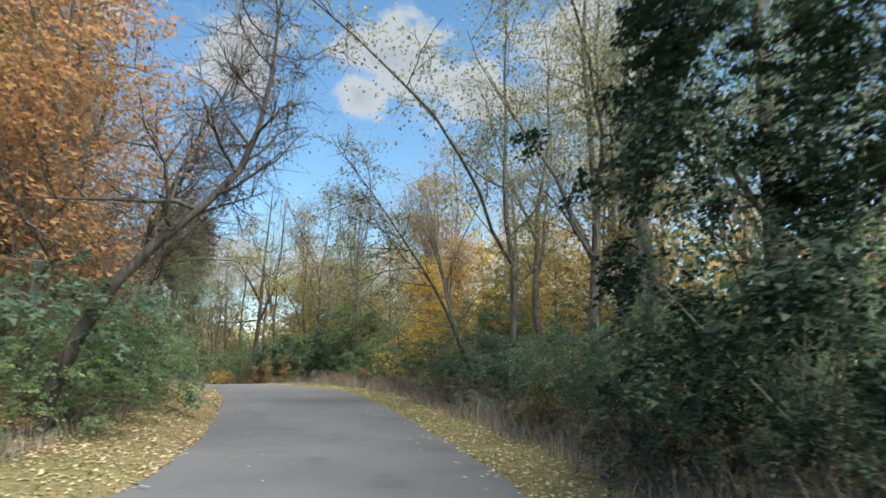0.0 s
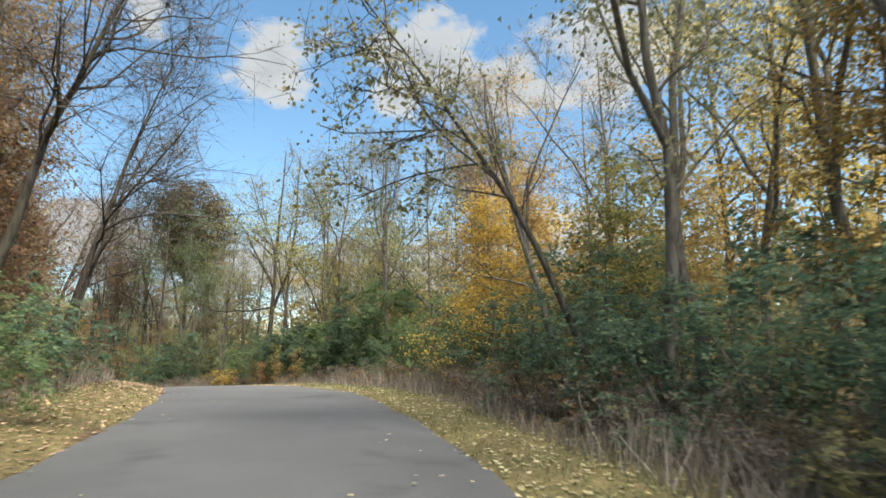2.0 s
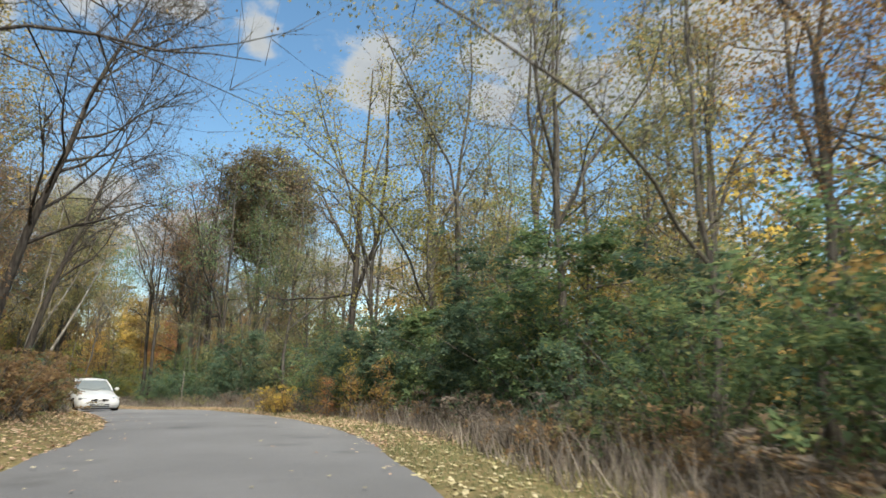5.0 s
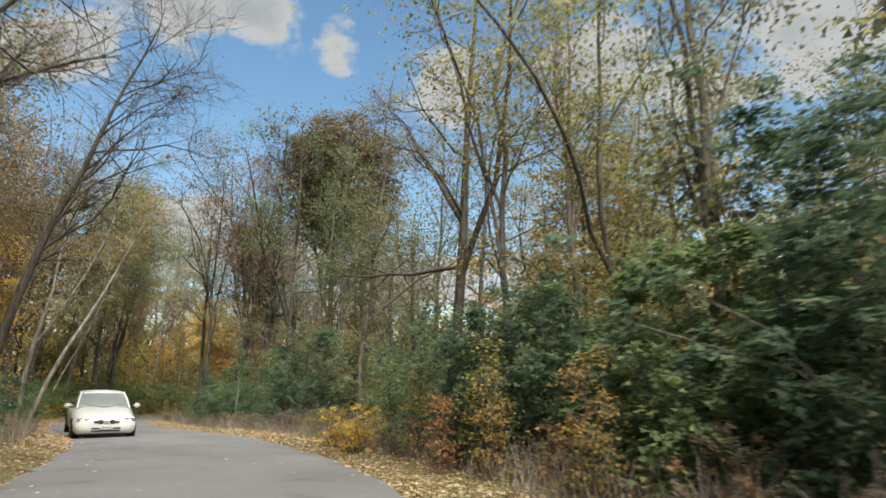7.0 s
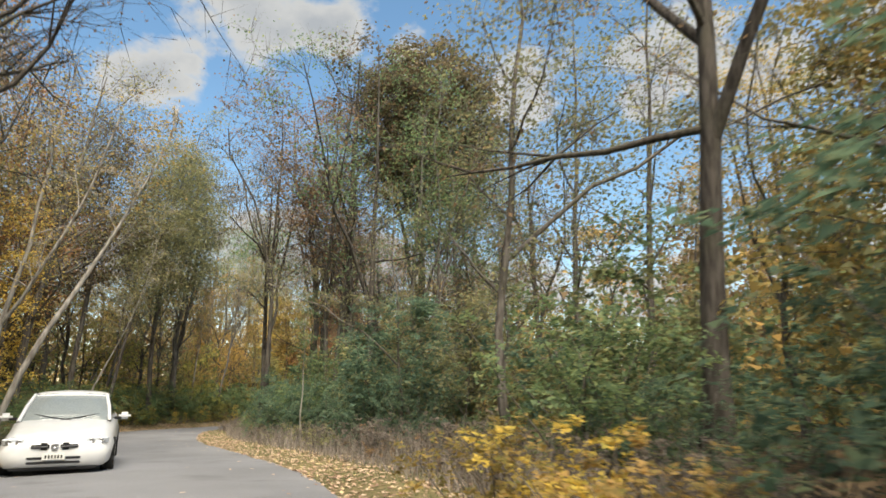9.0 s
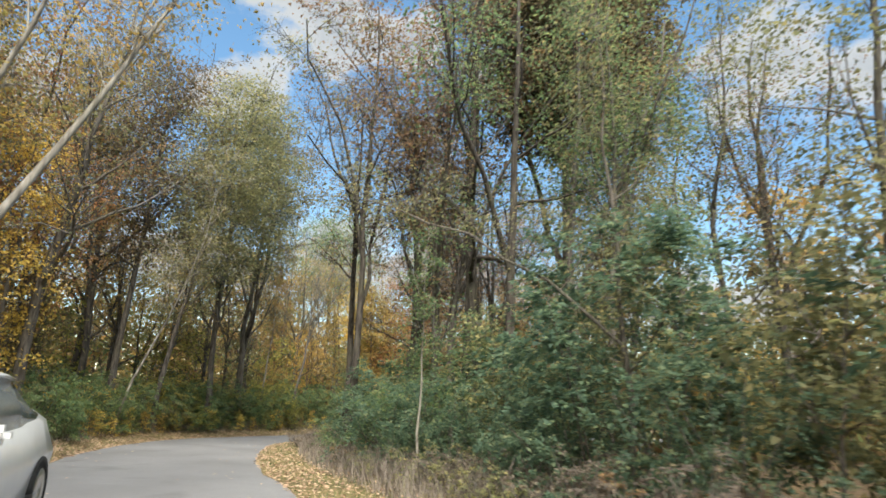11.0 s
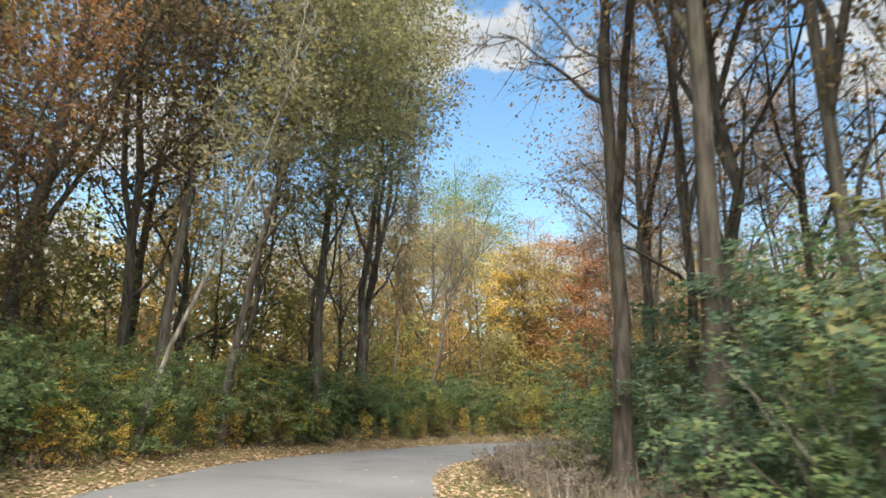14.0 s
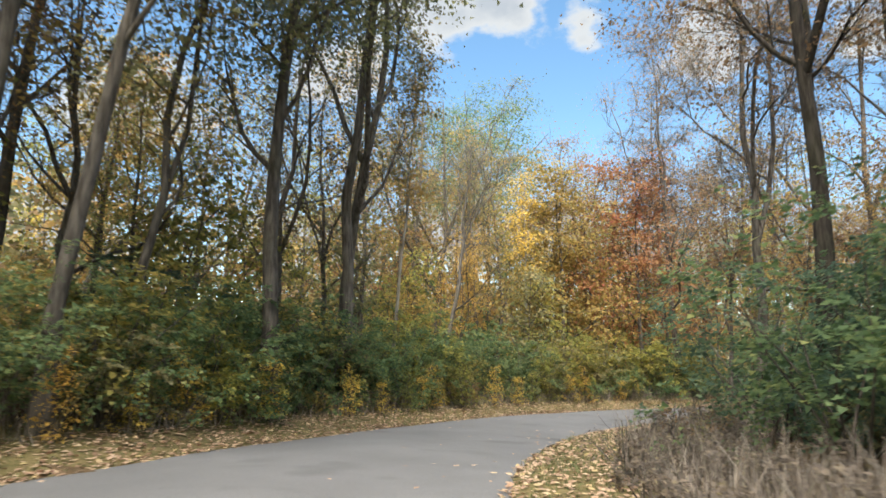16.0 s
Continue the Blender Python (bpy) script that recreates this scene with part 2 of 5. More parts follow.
# ---- mesh helpers ----
def mesh_of(name, verts, faces, mat, smooth=False):
    """A mesh from arrays of corners and of faces with three or four corners each."""
    verts = np.asarray(verts, np.float32)
    faces = np.asarray(faces, np.int32)
    me = bpy.data.meshes.new(name)
    n, k = faces.shape
    keep = np.ones((n, k), bool)
    if k == 4:
        keep[:, 3] = faces[:, 3] != faces[:, 2]
    count = keep.sum(1)
    me.vertices.add(len(verts))
    me.vertices.foreach_set("co", verts.ravel())
    me.loops.add(int(count.sum()))
    me.loops.foreach_set("vertex_index", faces[keep])
    me.polygons.add(n)
    me.polygons.foreach_set("loop_start", (np.cumsum(count) - count).astype(np.int32))
    me.polygons.foreach_set("use_smooth", np.full(n, smooth, bool))
    me.update(calc_edges=True)
    me.materials.append(mat)
    return me


def part_mesh(name, me, parent, label=""):
    ob = new(name, me)
    ob.parent = parent
    if label:
        tagged(ob, label)
    return ob


# ---- the ground's shape ----
# middle of the road: x, y, height, half width
ROAD = [(-1.15, -60, 0.3, 2.6), (-1.15, -30, 0.2, 2.6), (-1.15, -10, 0.1, 2.6), (-1.15, 0, 0.0, 2.58), (-1.18, 4.6, -0.18, 2.48), (-1.34, 8, -0.22, 2.38),
        (-1.92, 11.5, -0.16, 2.38), (-3.02, 16.1, -0.02, 2.38), (-4.42, 20.8, 0.2, 2.38), (-6.12, 25.3, 0.36, 2.38), (-8.22, 29.6, 0.36, 2.38), (-10.48, 33.9, 0.33, 2.4),
        (-13.15, 37.9, 0.2, 2.42), (-16.2, 41.65, 0.04, 2.45), (-19.4, 45.0, -0.12, 2.42), (-22.7, 48.0, -0.29, 2.4), (-26.2, 50.85, -0.52, 2.38),
        (-29.7, 53.5, -0.76, 2.36), (-33.2, 56.0, -0.93, 2.34), (-36.2, 58.5, -1.05, 2.3), (-38.9, 61.2, -1.17, 2.3), (-41.0, 63.6, -1.29, 2.2),
        (-42.65, 66.2, -1.42, 2.02), (-43.95, 69, -1.55, 1.88), (-45.2, 72.4, -1.7, 1.85), (-46.1, 77, -1.86, 1.85), (-45.8, 83, -2.0, 1.85), (-43.6, 90, -2.1, 1.85),
        (-38, 99, -2.2, 1.85), (-26, 112, -2.3, 1.85), (-6, 130, -2.3, 1.85)]


def dense_road():
    """The road's middle line every 0.5 m or so, smoothed (Catmull-Rom)."""
    p = np.array(ROAD, float)
    out = []
    for i in range(1, len(p) - 2):
        a, b, c, d = p[i - 1], p[i], p[i + 1], p[i + 2]
        n = max(2, int(np.linalg.norm(c[:2] - b[:2]) / 0.5))
        for k in range(n):
            s = k / n
            out.append(0.5 * (2 * b + (c - a) * s + (2 * a - 5 * b + 4 * c - d) * s**2 + (3 * b - a - 3 * c + d) * s**3))
    return np.array(out)


MID = dense_road()
AHEAD = np.gradient(MID[:, :2], axis=0)
AHEAD /= np.linalg.norm(AHEAD, axis=1)[:, None]
RIGHT = np.stack([AHEAD[:, 1], -AHEAD[:, 0]], 1)


def road_at(x, y):
    """Signed distance to the right of the road's middle, its height and half width there, for arrays."""
    q = np.stack([np.asarray(x, float).ravel(), np.asarray(y, float).ravel()], 1)
    lat, z, hw, idx = (np.empty(len(q)) for _ in range(4))
    for s in range(0, len(q), 4000):
        c = q[s:s + 4000]
        d = ((c[:, None] - MID[None, :, :2]) ** 2).sum(2)
        k = d.argmin(1)
        v = c - MID[k, :2]
        side = (v * RIGHT[k]).sum(1)
        lat[s:s + 4000] = np.where(side >= 0, 1, -1) * np.sqrt(d[np.arange(len(c)), k])
        z[s:s + 4000], hw[s:s + 4000], idx[s:s + 4000] = MID[k, 2], MID[k, 3], k
    return lat, z, hw, idx


def waves(x, y):
    return 0.5 * np.sin(x * 0.31 + 1.3) * np.cos(y * 0.27) + 0.3 * np.sin(x * 0.73 + y * 0.51) + 0.2 * np.cos(x * 1.3 - y * 1.1 + 2)


def bank(off):
    """The ground left of the road rises in a low bank."""
    return np.interp(off, [0.15, 0.7, 1.5, 2.6], [0, 0.12, 0.22, 0.26])


def ground_z(x, y):
    x, y = np.asarray(x, float).ravel(), np.asarray(y, float).ravel()
    lat, z, hw, _ = road_at(x, y)
    off = np.abs(lat) - hw
    rise = np.clip((off - 1.2) / 6, 0, 1)
    h = z + 0.03 + rise * (0.25 + 0.22 * waves(x, y)) + np.where(lat < 0, bank(off), 0)
    return np.where(off < 0.25, z - 0.22, h)


def gz(x, y):
    return float(ground_z([x], [y])[0])


def sweep(name, lines, mat, smooth=True):
    """A strip along the road: for each line a function of (mid rows) -> (offset to the right, height over the road)."""
    v = []
    for off, up in lines:
        v.append(np.column_stack([MID[:, :2] + RIGHT * np.asarray(off)[:, None], MID[:, 2] + up]))
    n, k = len(MID), len(lines)
    verts = np.concatenate(v)
    i = np.arange(n - 1)
    faces = np.concatenate([np.stack([a * n + i, (a + 1) * n + i, (a + 1) * n + i + 1, a * n + i + 1], 1) for a in range(k - 1)])
    return new(name, mesh_of(name, verts, faces, mat, smooth))


def build_ground():
    def axis(lo, hi, step, far):
        inner = np.arange(lo, hi + step, step)
        out = np.geomspace(step, far, 22)
        return np.concatenate([lo - out[::-1], inner, hi + out])
    xs, ys = axis(-95, 45, 1.5, 2400), axis(-40, 140, 1.5, 2400)
    gx, gy = np.meshgrid(xs, ys)
    z = ground_z(gx, gy)
    verts = np.column_stack([gx.ravel(), gy.ravel(), z])
    w = len(xs)
    i = (np.arange(len(ys) - 1)[:, None] * w + np.arange(w - 1)[None]).ravel()
    faces = np.stack([i, i + 1, i + w + 1, i + w], 1)
    tagged(new("ground", mesh_of("ground", verts, faces, FOREST_FLOOR, True)), "forest floor covered with brown leaf litter", "ground", kind="structure")
    hw = MID[:, 3]
    wob = 0.05 * np.sin(np.arange(len(MID)) * 0.9) + 0.04 * np.sin(np.arange(len(MID)) * 0.37 + 1)
    one = np.ones(len(MID))
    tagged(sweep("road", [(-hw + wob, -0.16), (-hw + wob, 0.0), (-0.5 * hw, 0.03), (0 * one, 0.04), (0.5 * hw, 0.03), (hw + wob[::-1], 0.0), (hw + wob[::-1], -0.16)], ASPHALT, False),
           "narrow grey asphalt park road without markings", "road", kind="structure")
    for side, name in ((-1, "verge_left"), (1, "verge_right")):
        rows = [(side * (hw - 0.12), -0.03), (side * (hw + 0.10), 0.015), (side * (hw + 0.6), 0.05), (side * (hw + 1.3), 0.05), (side * (hw + 2.4), 0.10), (side * (hw + 4.0), 0.02)]
        if side < 0:
            rows = [(o, up + bank(abs(float(np.mean(o - side * hw))))) for o, up in rows[::-1]]
        tagged(sweep(name, rows, VERGE_SOIL), "grassy road verge strewn with fallen leaves", "verge", kind="structure")


build_ground()


# ---- plants: shapes ----
class Wood:
    """Collects tapered tubes into one mesh."""

    def __init__(self):
        self.v, self.f, self.n = [], [], 0

    def tube(self, pts, radii, sides):
        pts = np.asarray(pts, float)
        t = np.gradient(pts, axis=0)
        t /= np.linalg.norm(t, axis=1)[:, None] + 1e-9
        ref = np.array([1.0, 0, 0]) if abs(t[0][0]) < 0.8 else np.array([0, 1.0, 0])
        a = np.cross(t, ref)
        a /= np.linalg.norm(a, axis=1)[:, None] + 1e-9
        b = np.cross(t, a)
        ang = np.arange(sides) * 2 * np.pi / sides
        ring = pts[:, None] + np.asarray(radii)[:, None, None] * (np.cos(ang)[None, :, None] * a[:, None] + np.sin(ang)[None, :, None] * b[:, None])
        m = len(pts)
        i = np.arange(m - 1)[:, None] * sides
        j = np.arange(sides)[None]
        k = (j + 1) % sides
        f = np.stack([i + j, i + k, i + sides + k, i + sides + j], -1).reshape(-1, 4) + self.n
        self.v.append(ring.reshape(-1, 3))
        self.f.append(f)
        self.n += m * sides

    def spikes(self, p, q, r):
        """Fine twigs from the places p to the places q, three-sided and pointed."""
        n = len(p)
        d = q - p
        a = np.cross(d, np.array([0.31, 0.53, 0.79]))
        a *= r / (np.linalg.norm(a, axis=1)[:, None] + 1e-9)
        b = np.cross(d, a)
        b *= r / (np.linalg.norm(b, axis=1)[:, None] + 1e-9)
        v = np.stack([p + a, p - a * 0.5 + b * 0.87, p - a * 0.5 - b * 0.87, q], 1).reshape(-1, 3)
        i = np.arange(n)[:, None] * 4 + self.n
        self.v.append(v)
        self.f.append(np.concatenate([i + np.array([0, 1, 3, 3]), i + np.array([1, 2, 3, 3]), i + np.array([2, 0, 3, 3])]))
        self.n += 4 * n

    def mesh(self, name, mat):
        return mesh_of(name, np.concatenate(self.v), np.concatenate(self.f), mat, True)


def bough(rng, start, way, length, n, up, wander):
    """Points along a bough that sets off in the direction way and bends."""
    way = np.array(way, float)
    way /= np.linalg.norm(way)
    pts = [np.array(start, float)]
    for _ in range(n):
        way = way + rng.normal(0, wander, 3) + np.array([0, 0, up])
        way /= np.linalg.norm(way)
        pts.append(pts[-1] + way * length / n)
    return np.array(pts)


def leaf_quads(rng, centres, size, up=0.5, droop=0.0, corners=4, out=None, along=None):
    """Folded leaves at the given places; with three corners for those far off. along: which way each leaf points."""
    n = len(centres)
    d = rng.normal(0, 1, (n, 3))
    d[:, 2] = d[:, 2] * 0.55 - droop
    if along is not None:
        d = d * 0.35 + along
    d /= np.linalg.norm(d, axis=1)[:, None]
    nrm = rng.normal(0, 1, (n, 3))
    nrm[:, 2] += up
    if out is not None:
        # blades lie level or face outwards from their bough
        o = out / (np.linalg.norm(out, axis=1)[:, None] + 1e-9)
        nrm = nrm * 0.45 + o * 0.7 + np.array([0, 0, 0.75])
        nrm /= np.linalg.norm(nrm, axis=1)[:, None] + 1e-9
        d = d - nrm * (d * nrm).sum(1)[:, None] * 0.85
        d /= np.linalg.norm(d, axis=1)[:, None] + 1e-9
    w = np.cross(d, nrm)
    w /= np.linalg.norm(w, axis=1)[:, None] + 1e-9
    s = size * rng.uniform(0.6, 1.25, n)[:, None]
    mid = centres + d * s * 0.48
    sag = np.cross(d, w) * s * 0.12
    if corners == 3:
        v = np.stack([centres, centres + d * s * 0.85 + w * s * 0.42, centres + d * s * 0.7 - w * s * 0.42], 1).reshape(-1, 3)
        return v, np.arange(3 * n).reshape(-1, 3)
    v = np.stack([centres, mid + w * s * 0.33 + sag, centres + d * s, mid - w * s * 0.33 + sag], 1).reshape(-1, 3)
    return v, np.arange(4 * n).reshape(-1, 4)


def pads(rng, hearts, each, wide, thick):
    """Leaves in thin tilted layers round the given places, as they hang on the ends of boughs."""
    n = len(hearts)
    a, tip = rng.uniform(0, 6.28, n), rng.normal(0, 0.35, n)
    long = np.column_stack([np.cos(a), np.sin(a), np.sin(tip)])
    side = np.column_stack([-np.sin(a), np.cos(a), rng.normal(0, 0.3, n)])
    k = np.repeat(np.arange(n), each)
    u, w = rng.normal(0, 1, (2, n * each))
    off = long[k] * (u * wide * 1.25)[:, None] + side[k] * (w * wide * 0.75)[:, None]
    off[:, 2] += rng.normal(0, thick, n * each) - 0.18 * wide * (u**2 + w**2) * 0.5
    return hearts[k] + off, off


def tree_shape(seed, h=14.0, r=0.16, first=0.35, limbs=12, spread=3.2, rise=38, subs=4, twigs=3, leaves=10, size=0.15, cloud=0.4,
               lean=(0, 0), wander=0.06, fork=0, low_leaf=0.0, top_taper=0.55, droop=0.0, toward=None, ball=None, corners=4, plain_wood=False, fuzz=0, crook=0.13, flat=0.75, bent=None):
    """Wood and leaves of a tree that stands at the origin. lean: how far its top stands off its foot."""
    rng = np.random.default_rng(seed)
    wood, tips, ends = Wood(), [], []
    n = 11
    u = np.linspace(0, 1, n)
    off = np.cumsum(rng.normal(0, wander, (n, 2)), axis=0) * h / 14
    off -= off[0]
    trunk = np.column_stack([lean[0] * u**1.3 + off[:, 0], lean[1] * u**1.3 + off[:, 1], u * h - 0.25])
    if bent is not None:
        b = np.array(bent, float)
        run = np.concatenate([[0], np.cumsum(np.linalg.norm(np.diff(b, axis=0), axis=1))])
        trunk = np.column_stack([np.interp(u * run[-1], run, b[:, k]) for k in range(3)]) + np.column_stack([off * 0.4, np.zeros(n)])
    rad = r * (1 - 0.88 * u**0.9)
    rad[0] *= 1.45
    stems = [(trunk, rad)]
    for k in range(fork):
        i = 3 + k % 3
        way = trunk[i + 1] - trunk[i] + np.array([*rng.normal(0, 0.55, 2), 0]) * h / 14
        p = bough(rng, trunk[i], way, h * (1 - u[i]) * rng.uniform(0.8, 1.0), 7, 0.06, 0.15)
        stems.append((p, np.linspace(rad[i] * 0.72, 0.02, 8)))
    for p, q in stems:
        wood.tube(p, q, 5 if plain_wood else 9)
    turn = rng.uniform(0, 6.28)
    for k in range(limbs):
        p, q = stems[k % len(stems)]
        s = first + (0.98 - first) * (k + 0.5 * rng.random()) / limbs
        x = s * (len(p) - 1) if p is trunk else (0.15 + 0.8 * rng.random()) * (len(p) - 1)
        i = min(int(x), len(p) - 2)
        start = p[i] + (p[i + 1] - p[i]) * (x - i)
        turn += 2.4 + rng.normal(0, 0.4)
        if toward is not None:
            turn = radians(toward) + rng.normal(0, 0.75)
        el = radians(rise + rng.normal(0, 10) + 20 * s)
        length = spread * (1 - top_taper * s) * rng.uniform(0.7, 1.25)
        a = bough(rng, start, (math.cos(turn) * math.cos(el), math.sin(turn) * math.cos(el), math.sin(el)), length, 6, 0.05 - droop, crook)
        ra = max(0.016, q[i] * 0.5)
        wood.tube(a[::3] if plain_wood else a, np.linspace(ra, 0.010, 3 if plain_wood else 7), 3 if plain_wood else 4)
        for _ in range(subs):
            j = rng.integers(1, 6)
            b = bough(rng, a[j], (a[j + 1 if j < 6 else j] - a[j - 1]) / length * 2 + rng.normal(0, 0.6, 3), length * rng.uniform(0.3, 0.55), 4, 0.05 - droop, 0.18)
            wood.tube(b[::2], np.linspace(max(0.009, ra * 0.4), 0.005, 3), 3)
            tips.append(b[-1])
            ends.extend(((b[1], b[2]), (b[2], b[3]), (b[3], b[4])))
            for _ in range(twigs):
                m = rng.integers(1, 5)
                c = bough(rng, b[m], (b[m] - b[m - 1]) / length * 4 + rng.normal(0, 0.7, 3), length * rng.uniform(0.12, 0.3), 2, 0.03 - droop, 0.2)
                wood.spikes(c[:1], c[2:], 0.008)
                ends.append((c[0], c[2]))
                tips.extend((c[1], c[2]))
    if fuzz:
        e = np.array(ends)[rng.integers(0, len(ends), fuzz)]
        p = e[:, 0] + (e[:, 1] - e[:, 0]) * rng.random((fuzz, 1))
        d = e[:, 1] - e[:, 0]
        d = d / (np.linalg.norm(d, axis=1)[:, None] + 1e-9) + rng.normal(0, 0.6, (fuzz, 3)) + np.array([0, 0, 0.15])
        wood.spikes(p, p + d / np.linalg.norm(d, axis=1)[:, None] * spread * rng.uniform(0.08, 0.24, (fuzz, 1)), 0.007)
    tips = np.array(tips)
    if low_leaf > 0:
        tips = tips[tips[:, 2] > low_leaf * h * rng.random(len(tips))]
    c, away = pads(rng, tips, leaves, cloud * 1.1, cloud * 0.32 * flat)
    away = away / max(cloud, 0.05)
    if ball:
        mid, wide, high, lumps, each = ball
        d = rng.normal(0, 1, (lumps, 3))
        d /= np.linalg.norm(d, axis=1)[:, None]
        b = d * (rng.random((lumps, 1)) ** 0.28) * np.array([wide, wide, high]) + np.array([lean[0] * 0.7, lean[1] * 0.7, mid])
        p, puff = pads(rng, b, each, 0.40, 0.12)
        c = np.concatenate([c, p])
        away = np.concatenate([away, puff / 0.4])
    away = away + (c - np.array([lean[0] * 0.6, lean[1] * 0.6, h * 0.55])) / max(spread, 1) * 0.5
    return wood, leaf_quads(rng, c, size, 0.4, 0.3, corners, away)


def bush_shape(seed, wide=1.6, high=2.4, leaves=2400, size=0.095, stems=14, lumps=16, corners=4):
    """Stems and leaves of a bush: clumps of leaves on arching stems, with gaps between."""
    rng = np.random.default_rng(seed)
    wood = Wood()
    c = []
    for k in range(stems):
        t = k * 2.4 + rng.normal(0, 0.3)
        el = rng.uniform(0.8, 1.4)
        ln = high * rng.uniform(0.7, 1.05)
        p = bough(rng, (rng.normal(0, 0.15) * wide, rng.normal(0, 0.15) * wide, -0.1), (math.cos(t) * math.cos(el), math.sin(t) * math.cos(el), math.sin(el)), ln, 5, -0.03, 0.14)
        wood.tube(p[[0, 1, 3, 5]], np.linspace(0.02, 0.006, 4), 3)
        c.extend(p[2:])
    c = [(p, 0.26) for p in c]
    for _ in range(lumps):
        t, z = rng.uniform(0, 6.28), rng.uniform(0.10, 0.97)
        q = wide * math.sqrt(max(0.05, 1 - (z - 0.25) ** 2 * 1.3)) * rng.uniform(0.6, 1.0)
        c.append((np.array([math.cos(t) * q, math.sin(t) * q, z * high * 0.92]), rng.uniform(0.2, 0.44)))
    r = np.array([k for _, k in c])
    c = np.array([p for p, _ in c])
    each = 22
    n = max(1, leaves // each)
    pick = rng.choice(len(c), n, p=r**2 / (r**2).sum())
    out = rng.normal(0, 1, (n, 3))
    out /= np.linalg.norm(out, axis=1)[:, None]
    mid = np.array([0, 0, high * 0.35])
    reach = (r[pick] * wide * 0.78)[:, None] * rng.uniform(0.75, 1.15, (n, 1))
    start = c[pick] + out * reach * 0.2
    way = out + (c[pick] - mid) / wide * 0.7 + np.array([0, 0, 0.12])
    way /= np.linalg.norm(way, axis=1)[:, None]
    side = np.cross(way, np.array([0, 0, 1.0])) + 1e-6
    side /= np.linalg.norm(side, axis=1)[:, None]
    # a spray: leaves left and right of an arching twig
    u = np.tile(np.linspace(0.1, 1.0, each), n)[:, None] + rng.normal(0, 0.03, (n * each, 1))
    hand = np.tile(np.where(np.arange(each) % 2 == 0, 1.0, -1.0), n)[:, None]
    w, sd, rc = np.repeat(way, each, 0), np.repeat(side, each, 0), np.repeat(reach, each, 0)
    p = np.repeat(start, each, 0) + w * u * rc - np.array([0, 0, 0.38]) * rc * u**2 + sd * hand * rng.uniform(0, 0.16, (n * each, 1)) * rc * (1.15 - u) + rng.normal(0, 0.02, (n * each, 3))
    p[:, 2] = np.abs(p[:, 2] - 0.03) + 0.03
    return wood, leaf_quads(rng, p, size, 1.2, 0.1, corners, w * 0.8 + rng.normal(0, 0.25, p.shape), w * 0.55 + sd * hand * 0.85)


RAW = {}


def finish(shape, bark, leaf):
    wood, (v, f) = shape
    trunk = wood.mesh("trunk", bark)
    RAW[trunk.name] = shape
    return trunk, mesh_of("crown", v, f, leaf)


